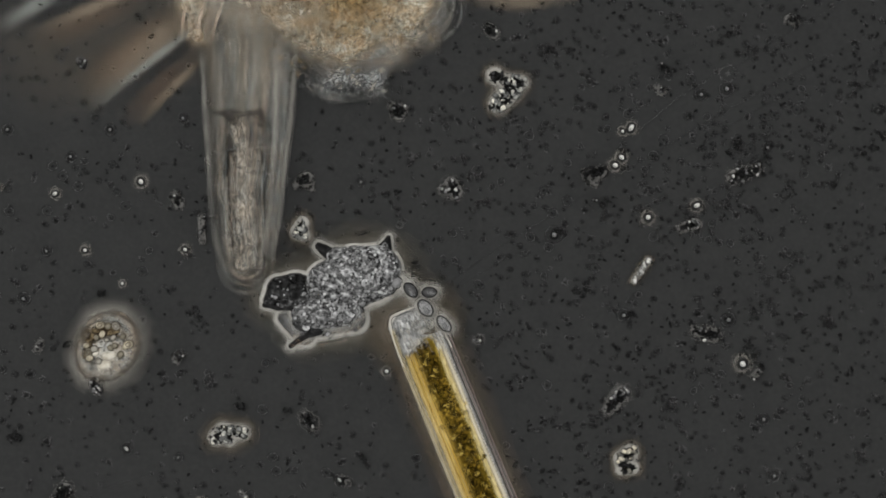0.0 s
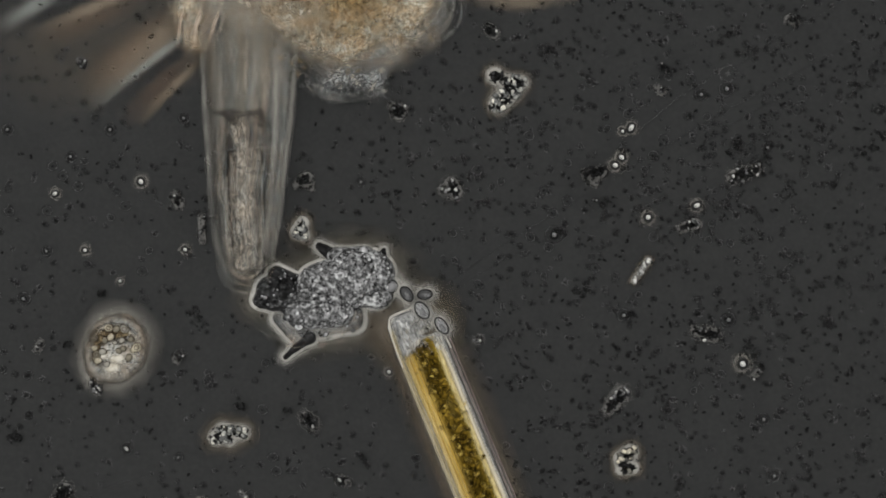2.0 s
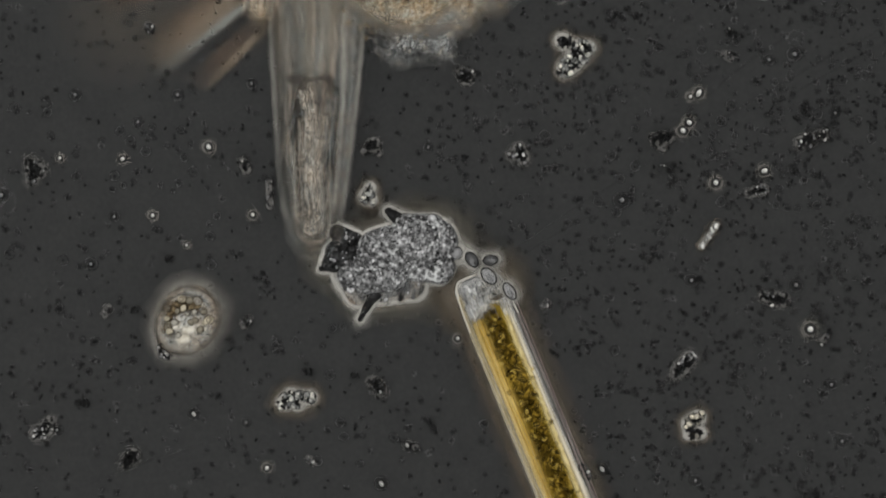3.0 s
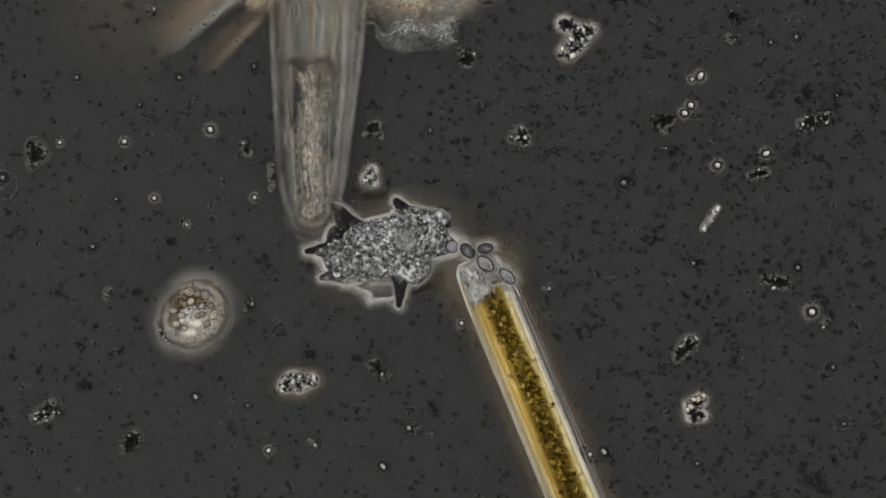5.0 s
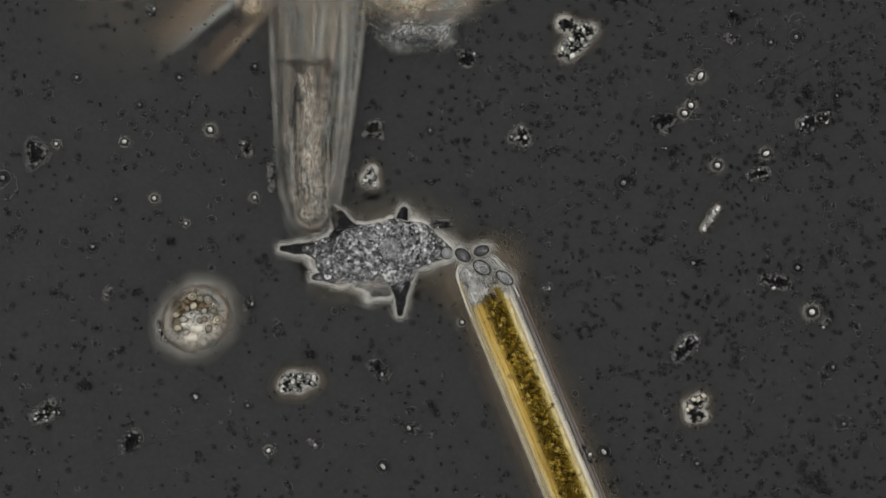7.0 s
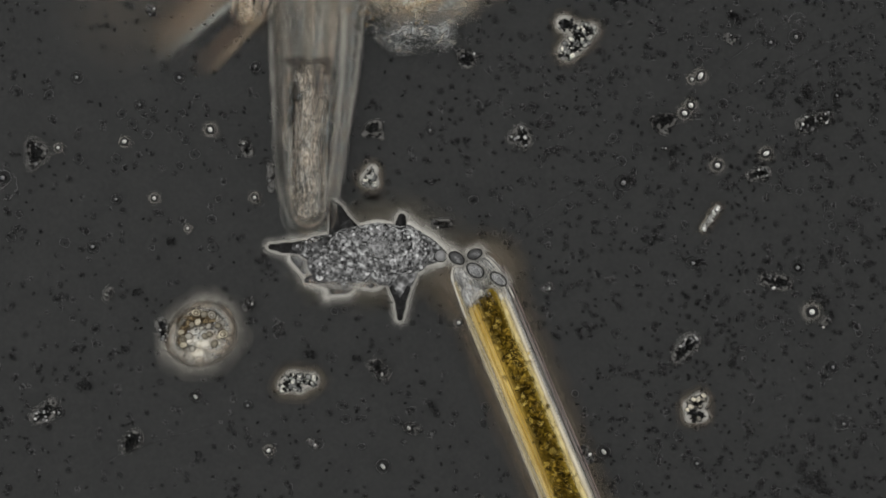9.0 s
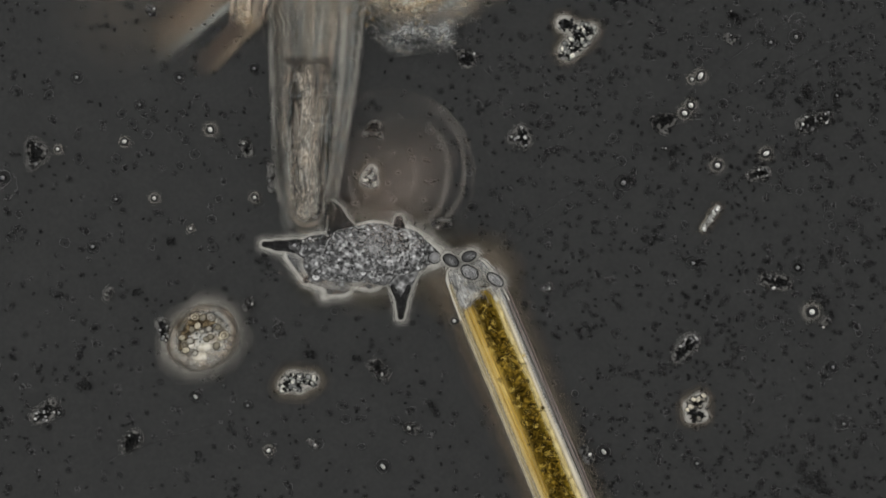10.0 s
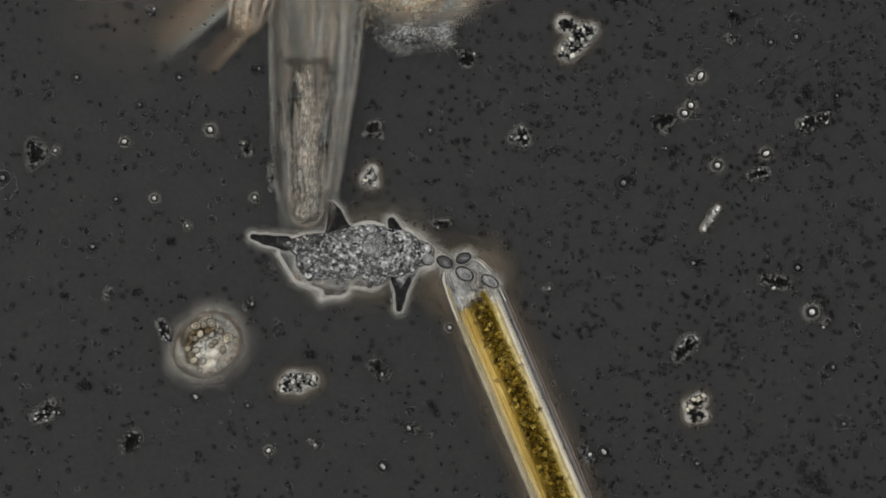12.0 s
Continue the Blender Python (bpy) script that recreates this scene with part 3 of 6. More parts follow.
def crustacean():
    root = thing("crustacean", 700, -60, "tan translucent water crustacean with one hanging limb and soft bristles", "animal")
    soft("skin", [(46, -88, 208, 30, -88, 208), (170, -16, 64, 176, -12, 60)], 0.03, SKIN, root, "thin greyish skin round the body", k=14, wide=60, cell=5, wob=7, seed=7, base=0.012)
    soft("torso", [(36, -96, 200, 26, -96, 200), (168, -20, 44, 172, -16, 40)], 0.07, TAN, root, "tan granular body tissue", k=14, wide=74, cell=4, wob=9, seed=3, base=0.03)
    soft("gut", [(-20, -70, 130, 40, -50, 118)], 0.02, TAN_DARK, root, "darker brown gut", k=20, wide=100, cell=6, base=0.1, wob=12, seed=4)
    soft("shoulder", [(-220, -56, 74, -60, -30, 96)], 0.02, VEIL_TAN, root, "thin tan tissue over the limb's root", k=16, wide=80, cell=5, wob=9, seed=6, base=0.15)
    soft("tail_lobe", [(-10, 116, 40, 80, 110, 42)], 0.03, LOBE, root, "pale grey wrinkled lobe", k=8, wide=40, wob=6, seed=5, cell=4, base=0.06)
    rng = np.random.default_rng(8)

    def curl(name, x, y, l, c, w, material, base, high=0.01, parent=root, a=None):
        a = rng.uniform(0, 6.3) if a is None else a
        pts = [(x, y)]
        for q in np.linspace(-1, 1, 12):
            pts.append((pts[-1][0] + l / 6 * math.cos(a + c * q), pts[-1][1] + l / 6 * math.sin(a + c * q)))
        ridge(name, pts, w, high, material, parent, base, taper=0.35)

    for n in range(70):
        x, y = 34 + 88 * rng.uniform(-1, 1) * 0.8, 118 + rng.uniform(-26, 20)
        curl("wrinkle", x, y, rng.uniform(5, 13), rng.uniform(-2.4, 2.4), rng.uniform(4, 8), (PALE_BAND, DARK_BAND, GREY_BAND, DARK_BAND)[n % 4], 0.1)
    for n in range(4):
        pts = [(34 + (46 + 7 * n) * math.cos(q), 112 + (24 + 5 * n) * math.sin(q)) for q in np.linspace(0.2, 2.9, 30)]
        ridge("lobe_contour", pts, 9, 0.01, (CONTOUR, CONTOUR_DARK)[n % 2], root, 0.02, "blurred contour round the lobe", taper=0.35)
    for n in range(190):
        q, w = rng.uniform(0, math.pi), 205 * math.sqrt(rng.uniform(0.3, 0.98))
        curl("tissue_strand", 32 + w * math.cos(q), -94 + w * math.sin(q), rng.uniform(3, 9), rng.uniform(-1.2, 1.2), rng.uniform(7, 15), (CONTOUR, TAN_BAND, CONTOUR_DARK, UMBER_FLECK, CONTOUR)[n % 5], 0.125, 0.008)
    for n in range(14):
        f, turn = 16 + 4.6 * n + rng.uniform(-2, 2), rng.uniform(-0.4, 0.4)
        pts = [(166 + rng.normal(0, 0.4) + f * (1.05 + 0.05 * math.sin(3 * q + n)) * math.cos(q), -20 + f * math.sin(q)) for q in np.linspace(-0.8 + turn, 1.4 + turn, 30)]
        ridge("fold", pts, rng.uniform(6, 11), 0.01, (CONTOUR, CONTOUR_DARK)[n % 2], root, 0.13, "concentric blurred skin fold", taper=0.35)
    # bristles: soft, far out of focus; the BEAM_SHADE bands are painted shadow
    for pts, w, m in (([(-200, -34), (-316, 48), (-436, 150)], (64, 60), BEAM), ([(-180, -26), (-296, 64), (-424, 166)], (19, 28), BEAM_PALE), ([(-166, -14), (-280, 78), (-408, 182)], (26, 30), BEAM_SHADE),
                      ([(-226, 54), (-292, 120), (-356, 190)], (46, 50), BEAM_RED), ([(-208, 62), (-270, 120), (-336, 190)], (20, 20), BEAM), ([(-310, -44), (-420, 6), (-520, 50)], (40, 44), BEAM_RED),
                      ([(-300, -60), (-410, -20), (-520, 30)], (26, 30), BEAM), ([(-400, -56), (-480, -14), (-560, 26)], (34, 34), BEAM_SHADE), ([(-440, -66), (-510, -24), (-586, 20)], (30, 34), BEAM_PALE),
                      ([(-250, -20), (-350, 60), (-440, 130)], (70, 70), BEAM_RED), ([(222, -46), (342, -30), (462, -44)], (50, 34), BEAM)):
        ridge("bristle", bent(pts, 24), 1.25 * np.linspace(w[0], w[1], 24), 0.002, m, root, 0.0022 + 0.00001 * sum(w), "soft blurred band of a bristle and its painted shadow", taper=0.4)
    # out-of-focus brownish glow, painted as one thin sheet
    soft("bristle_haze", [(-230, 0, 150, -470, 50, 170)], 0.001, HAZE, root, "faint brown haze between the bristles", wide=150, cell=10, base=0.0008)
    # limb in its own frame: origin at its upper end, hanging along +y
    limb = new("limb")
    limb.parent, limb.empty_display_size = root, 0.02
    soft("cuticle", [(24, -60, 93, 24, 160, 79), (24, 160, 79, 15, 385, 51)], 0.05, SHEATH, limb, "clear greyish cuticle sheath", k=4, wide=30, cell=4, base=0.01)
    soft("muscle", [(17, 152, 44, 16, 250, 51), (16, 250, 51, 18, 380, 38)], 0.03, CORE, limb, "tan striated muscle core", k=6, wide=18, cell=3, base=0.05, wob=3, seed=9)
    soft("upper_muscle", [(30, -50, 66, 22, 116, 50)], 0.03, UPPER, limb, "clear tan upper muscle", k=6, wide=34, cell=4, base=0.045, wob=3, seed=11)

    def fibre(name, q0, q1, y0, y1, w, material, base, seed, wave=1.4, label="", taper=0.15):
        pts = [(limb_x(q0 + (q1 - q0) * k, y0 + (y1 - y0) * k), y0 + (y1 - y0) * k) for k in np.linspace(0, 1, 9)]
        ridge(name, bent(pts, 36, wave, seed), w, 0.01, material, limb, base, label, taper=taper)

    for n, (q, w, m, y0, y1) in enumerate(((0.03, 13, LIMB_PALE, -30, 425), (0.1, 9, LIMB_DARK, 60, 415), (0.16, 7, LIMB_GREY, 90, 400), (0.235, 9, LIMB_PALE, 150, 400), (0.29, 8, LIMB_DARK, 20, 390),
                                           (0.73, 8, LIMB_DARK, 90, 400), (0.79, 15, LIMB_PALE, -20, 410), (0.86, 9, CONTOUR_DARK, 20, 410), (0.88, 18, CONTOUR, -30, 400), (0.95, 11, LIMB_PALE, -30, 400), (1.0, 8, CONTOUR_DARK, 0, 390))):
        fibre("fibre_band", q, q, y0, y1, w * 1.35, m, 0.085, n, label="blurred edge of the cuticle")
    for n in range(46):
        q, y0 = rng.uniform(0.12, 0.9), rng.uniform(-50, 250)
        fibre("muscle_line", q, q + rng.normal(0, 0.02), y0, min(y0 + rng.uniform(60, 200), 405), rng.uniform(4, 9) if y0 > 110 else rng.uniform(8, 17), (CONTOUR, CONTOUR_DARK, LIMB_TAN, LIMB_GREY)[n % 4], 0.096, 40 + n, taper=0.4)
    for n in range(34):
        q, y0 = rng.uniform(0.26, 0.7), rng.uniform(150, 330)
        fibre("core_line", q, q + rng.normal(0, 0.02), y0, min(y0 + rng.uniform(40, 110), 402), rng.uniform(4, 8), (LIMB_PALE, DARK_BAND, LIMB_TAN, LIMB_DARK)[n % 4], 0.1, 140 + n, taper=0.4)
    for n, (out, m) in enumerate(((-6, CONTOUR_DARK), (1, CONTOUR), (7, CONTOUR_DARK))):
        w = 28 + out
        pts = [(17 - w * 1.36, 180), (17 - w * 1.3, 300)] + [(18 + w * math.sin(a), 384 + w * math.cos(a)) for a in np.linspace(-1.4, 1.4, 9)] + [(17 + w * 1.1, 300), (17 + w * 1.16, 180)]
        ridge("core_outline", bent(pts, 70, 2.0, 70 + n), 7, 0.008, m, limb, 0.104, "wavy outline of the muscle core", taper=0.1)
    for n, (w, tip, m) in enumerate(((50, 441, CONTOUR), (45, 434, CONTOUR_DARK), (40, 428, CONTOUR), (35, 421, CONTOUR_DARK), (30, 416, LIMB_TAN), (25, 410, CONTOUR_DARK))):
        pts = [(17 + w * math.sin(a), tip - w * 1.15 + w * 1.15 * math.cos(a)) for a in np.linspace(-1.7, 1.7, 30)]
        ridge("tip_contour", pts, 9 - 0.4 * n, 0.008, m, limb, 0.09, "curved contour at the limb's tip", taper=0.3)
    for n in range(230):
        x, y = limb_x(rng.uniform(0.27, 0.7), 300) + rng.uniform(-3, 3), rng.uniform(170, 404)
        curl("muscle_fleck", x, y, rng.uniform(1.2, 3), rng.uniform(-1, 1), rng.uniform(3, 5.5), (CONTOUR, CONTOUR_DARK, LIMB_TAN, CONTOUR_DARK)[n % 4], 0.106, 0.006, limb, rng.normal(1.57, 0.5))
    for n in range(110):
        y = rng.uniform(-30, 390)
        curl("tissue_fleck", limb_x(rng.uniform(0.05, 0.95), y), y, rng.uniform(2, 6), rng.uniform(-0.6, 0.6), rng.uniform(4, 8), (LIMB_GREY, LIMB_DARK, LIMB_PALE, LIMB_TAN)[n % 4], 0.1, 0.006, limb, rng.normal(1.57, 0.3))
    # the notched collar: a dark horn to one side, a thin brown band, pale scallops under it
    collar = mat("brown_collar", [(0.3, (0.01, 0.008, 0.006)), (0.5, (0.024, 0.019, 0.015)), (0.7, (0.07, 0.056, 0.044))], 40, fade=(0.0, 0.75), bump=0.1, mottle=0.45)
    thin = mat("brown_collar_film", [(0.3, (0.03, 0.023, 0.017)), (0.7, (0.1, 0.08, 0.062))], 50, fade=(0.0, 0.42), bump=0.1, mottle=0.7, tint=0.5)
    mound("collar", [(-36, 124, 4, -6, 128, 10), (-10, 129, 8, 0, 142, 7), (4, 128, 3, 46, 124, 4), (46, 126, 5, 52, 172, 5), (50, 146, 4, 62, 142, 3), (-10, 164, 5, -6, 186, 9)], 0.02, collar, limb,
         "brown notched collar", k=4, shoulder=8, base=0.112, cell=2, wob=2, seed=2)
    soft("collar_film", [(8, 138, 18, 42, 142, 18), (14, 162, 18, 40, 166, 16)], 0.02, thin, limb, "thin brown middle of the collar", k=6, wide=20, base=0.107, cell=3, wob=3, seed=12)
    for x, y, r, turn in ((-16, 166, 17, 0.9), (66, 166, 17, -0.9), (8, 184, 13, 0.0), (38, 190, 13, 0.0)):
        pts = [(x + r * math.sin(a), y + r * 0.9 - r * 1.3 * math.cos(a)) for a in np.linspace(-1.5 + turn, 1.5 + turn, 16)]
        ridge("collar_arc", pts, 8, 0.008, CONTOUR, limb, 0.134, "pale scallop under the collar", taper=0.25)
    for n, pts in enumerate(([(-24, 196), (-4, 186), (18, 194), (40, 184), (60, 190), (90, 182)], [(60, 190), (72, 204), (76, 222)], [(62, 188), (56, 170), (64, 150)])):
        ridge("collar_vein", bent(pts, 30, 1.6, 90 + n), 7, 0.008, (CONTOUR, CONTOUR_DARK, CONTOUR)[n], limb, 0.136, "pale branching line under the collar", taper=0.25)
    bundle = new("bristle_base")
    bundle.parent, bundle.empty_display_size = root, 0.02
    soft("base_pad", [(-10, -60, 46, 0, 0, 32)], 0.03, TAN, bundle, "tan bristle base pad", k=10, wide=46, cell=4, base=0.1, wob=4, seed=13)
    for n in range(13):
        x = -38 + 6.2 * n
        ridge("base_strand", bent([(x + 26, -90), (x + 10, -34), (x * 0.8, 20 - 0.2 * abs(x))], 18, 1.0, n), 10 + 3 * (n % 3), 0.008, (STRAND, CONTOUR_DARK, TAN_BAND, LIMB_TAN, CONTOUR)[n % 5], bundle, 0.133, taper=0.45)
    for n in range(8):
        pts = [(38 + (6 + 4.4 * n) * math.cos(a) + 5 * math.sin(3 * a), 4 + (34 + 2 * n) * math.sin(a)) for a in np.linspace(-0.8, 0.95, 18)]
        ridge("base_contour", pts, 5.5, 0.008, (LIMB_PALE, DARK_BAND)[n % 2], bundle, 0.14, "wavy bright contour", taper=0.35)
    return root, limb, bundle


# ---- the pennate alga rod ----
def alga_rod():
    root = thing("diatom_rod", 847, 456, "long golden brown diatom rod with clear glassy tip", "diatom")
    root.scale = (1.035, 1, 1)
    L = 760

    def strip(name, x0, x1, y0, high, material, label="", rough=0.0, bow=0.0):
        n, m = 90, 7
        rng = np.random.default_rng(len(name))
        verts, faces = [], []
        for i in range(n + 1):
            y = y0 + (L - y0) * i / n
            for j in range(m + 1):
                q = j / m
                x = x0 + (x1 - x0) * q
                z = bow + high * math.sqrt(max(1 - (2 * q - 1) ** 2, 0)) + rough * rng.uniform(-1, 1)
                verts.append((x * S, -y * S, z))
        for i in range(n):
            for j in range(m):
                a = i * (m + 1) + j
                faces.append((a, a + m + 1, a + m + 2, a + 1))
        return part(name, raw(name, verts, faces), material, root, label)

    tip = [(-14, 22, 22, 14, 20, 22), (-20, 60, 22, 22, 80, 22)]
    mound("tip_cap", tip, 0.06, SILICA_CLEAR, root, "clear glassy squarish tip", k=4, shoulder=24, rough=0.004)
    strip("lower_shell", -44, 49, 55, 0.03, SILICA_CLEAR, "clear silica shell")
    ridge("pale_band", bent([(-4, 70), (-4, 400), (-4, L)], 60), 84, 0.02, GOLD_BASE, root, 0.03, "pale gold inner layer", taper=0.03)
    ridge("golden_band", bent([(-8, 68), (-8, 400), (-8, L)], 60), 62, 0.02, GOLD_BAND, root, 0.04, "golden yellow pigment band", taper=0.02)
    ridge("olive_band", bent([(6, 54), (6, 400), (6, L)], 60, 1.0, 3), 50, 0.02, OLIVE_BAND, root, 0.052, "olive brown pigment band", taper=0.012)
    ridge("dark_band", bent([(0, 58), (-1, 400), (-2, L)], 80, 2.6, 4), 50, 0.012, UMBER_BAND, root, 0.07, "dark brown mottled middle", taper=0.02)
    ridge("cream_band", bent([(33, 62), (32, 180), (33, 300), (36, L)], 60, 1.0, 5), np.linspace(11, 19, 60), 0.012, CREAM_BAND, root, 0.066, "cream coloured silica girdle", taper=0.1)
    ridge("flank_band", bent([(25, 70), (25, 180), (26, 300), (28, L)], 60, 1.2, 8), np.linspace(15, 19, 60), 0.008, FLANK, root, 0.073, "golden flank beside the girdle", taper=0.06)
    # glow of the left wall, painted as a dull gold band
    ridge("wall_glow", bent([(-37, 20), (-40, 70), (-40, 400), (-40, L)], 60), 14, 0.008, DULL_GOLD_GLOW, root, 0.056, "dull gold painted glow along the glassy wall", taper=0.04)
    for n, (x, r, z, m) in enumerate(((-42, 1.3, 0.035, SILICA_DIM), (-39, 0.7, 0.045, LINE), (-36, 1.2, 0.05, SILICA_DIM), (-31, 0.8, 0.058, AMBER_LINE), (-26, 0.7, 0.06, RUST_LINE), (-22, 0.9, 0.06, AMBER_LINE), (-17, 0.7, 0.063, RUST_LINE),
                                      (42.5, 0.8, 0.055, LINE), (45.5, 1.3, 0.04, PINK), (48, 0.6, 0.035, LINE), (50.5, 1.3, 0.02, PINK))):
        part("wall", tube("wall", [(x + 0.5 * math.sin(y / 37 + n), y) for y in np.linspace(72 if -34 < x < 0 else 30, L, 60)], r, z=z), m, root, "fine straight silica wall line")
    rng = np.random.default_rng(21)
    bodies, drops = [], []
    for y in np.linspace(66, L, 330):
        x, a, r = 1 + rng.normal(0, 9), rng.uniform(0, 180), rng.uniform(2.0, 5.2)
        bodies.append((x, y, 0.082, r, r * rng.uniform(0.6, 0.95), 0.004, a))
        if rng.random() < 0.35:
            drops.append((x + rng.uniform(-1, 1), y, 0.0845, r * 0.7, r * 0.56, 0.004, a))
    tagged(part("pigment_mass", lumps("pigment_mass", bodies, crumple=0.3, seed=5), BROWN, root, "dark brown pigment bodies in a row"), kind="stuff")
    tagged(part("oil_drop_mass", lumps("oil_drop_mass", drops, crumple=0.1, seed=6), AMBER, root, "small amber oil drops"), kind="stuff")
    # ring-shaped oil vesicles in the pigment, sharing a few meshes
    kinds = []
    for q in range(3):
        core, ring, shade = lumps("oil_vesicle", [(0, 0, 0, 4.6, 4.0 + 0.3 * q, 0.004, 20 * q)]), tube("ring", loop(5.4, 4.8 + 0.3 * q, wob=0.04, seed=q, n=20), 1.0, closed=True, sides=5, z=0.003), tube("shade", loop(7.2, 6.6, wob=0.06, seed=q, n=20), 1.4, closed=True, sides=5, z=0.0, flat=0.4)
        core.materials.append(VESICLE_CORE), ring.materials.append(VESICLE_RING), shade.materials.append(BROWN)
        kinds.append((core, ring, shade))
    for n, y in enumerate(np.linspace(84, L - 10, 84)):
        core, ring, shade = kinds[n % 3]
        ob = tagged(new("oil_vesicle", core), "round amber oil vesicle")
        size = rng.uniform(0.4, 0.85)
        ob.parent, ob.location, ob.scale = root, ((1 + rng.uniform(-15, 15)) * S, -(y + rng.uniform(-3, 3)) * S, 0.09), (size, size, 1)
        for name, mesh in (("ring", ring), ("shade", shade)):
            sub = new(name, mesh)
            sub.parent = ob
    # uneven golden patches between the dark bodies
    for n in range(64):
        x, y, a, l = 1 + rng.normal(0, 11), 72 + 10.6 * n + rng.uniform(-5, 5), rng.uniform(0, 3.14), rng.uniform(3, 8)
        pts = [(x + l * q * math.cos(a + q), y + l * q * math.sin(a + q)) for q in np.linspace(-1, 1, 7)]
        ridge("pigment_patch", pts, rng.uniform(5, 10), 0.004, GOLD_PATCH if n % 3 else UMBER_PATCH, root, 0.0945, taper=0.4)
    teeth = lumps("stria", [(0, 0, 0, 2.0, 1.5, 0.004, 0)])
    teeth.materials.append(FRUSTULE)
    notch = lumps("notch", [(0, 0, 0, 1.0, 1.2, 0.003, 0)])
    notch.materials.append(LINE_SOFT)
    for y in np.arange(66, 640, 6.0):
        ob = new("stria", teeth)
        ob.parent, ob.location = root, (37.0 * S, -y * S, 0.074)
    for y in np.arange(14, 460, 8.0):
        ob = new("notch", notch)
        ob.parent, ob.location = root, ((-34.5 if y > 60 else -30 - 0.075 * y) * S, -y * S, 0.068)
    for n in range(13):
        x = -38 + 6.2 * n
        ridge("tip_line", bent([(x * 0.66 - 1, 4 + abs(x) * 0.1), (x * 0.9, 34), (x, 92)], 18, 0.8, n), 4.5, 0.006, CONTOUR_DARK if n % 2 else PALE_BAND, root, 0.079, "fine line in the glassy tip", taper=0.2)
    for n in range(54):
        x, y, a, l = rng.uniform(-24, 26), rng.uniform(16, 68), rng.uniform(0.3, 2.6), rng.uniform(3, 9)
        pts = [(x + l * q * math.cos(a + 0.9 * q), y + l * q * math.sin(a + 0.9 * q)) for q in np.linspace(-1, 1, 8)]
        ridge("tip_smudge", pts, rng.uniform(4, 8), 0.006, (DARK_BAND, PALE_BAND, GREY_BAND, PALE_BAND)[n % 4], root, 0.082, taper=0.4)
    soft("pale_clot", [(-22, 64, 9, -4, 60, 10)], 0.01, CLOT, root, "pale clotted zone where the glassy tip meets the pigment", k=5, wide=12, cell=2.5, base=0.086, wob=4, seed=17)
    for x, end, m in ((-50, 640, CONTOUR_DARK), (-57, 640, BEAM_RED), (-62, 640, CONTOUR_DARK)):
        ridge("outer_line", bent([(x + 16, -2), (x + 2, 26), (x, 150), (x + 3, end)], 30), 5, 0.004, m, root, 0.01, "faint outer glass line", taper=0.2)
    for out, r, m in ((0, 1.3, FRUSTULE), (3.2, 0.8, LINE_SOFT), (-4, 0.7, LINE_SOFT)):
        part("tip_rim", tube("tip_rim", bent([(-43 - out, 90), (-42 - out, 46), (-38 - out, 10), (-30, -2 - out), (0, -1 - out), (24, 0 - out), (33 + out, 12), (42 + out, 40), (46 + out, 90)], 60), r, z=0.06), m, root, "squarish rim of the glassy tip")
    body = [(2, 40, 44, 2, L, 46)]
    # glow painted along the rod and stronger round its tip
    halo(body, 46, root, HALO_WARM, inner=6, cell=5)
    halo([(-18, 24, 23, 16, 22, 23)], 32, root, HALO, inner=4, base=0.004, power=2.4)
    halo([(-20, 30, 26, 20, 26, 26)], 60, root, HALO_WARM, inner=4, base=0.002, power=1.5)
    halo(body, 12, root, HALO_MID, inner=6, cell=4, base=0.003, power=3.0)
    return root


# ---- spores ----
def spore(name, u, v, rx, ry, label, group="spores at the rod's tip", fill=None):
    root = thing(name, u, v, label, "spore", z=0.085, group=group)
    part("coat", lumps("coat", [(0, 0, 0, rx, ry, 0.022, 0)], FINE), fill or SPORE, root, "smooth grey coat")
    part("outline", tube("outline", loop(rx * 0.98, ry * 0.97, wob=0.02, seed=int(rx * 9)), 1.5, closed=True, z=0.009), LINE, root, "dark thin wall")
    part("content", lumps("content", [(rx * 0.16, ry * 0.1, 0.012, rx * 0.58, ry * 0.52, 0.013, 12)], FINE), SPORE_CONTENT, root, "paler content")
    # painted glow round the spore
    halo([(-rx * 0.45, 0, ry * 0.85, rx * 0.45, 0, ry * 0.85)], 22, root, HALO_MID, inner=3, base=-0.03, cell=2.5)
    return root


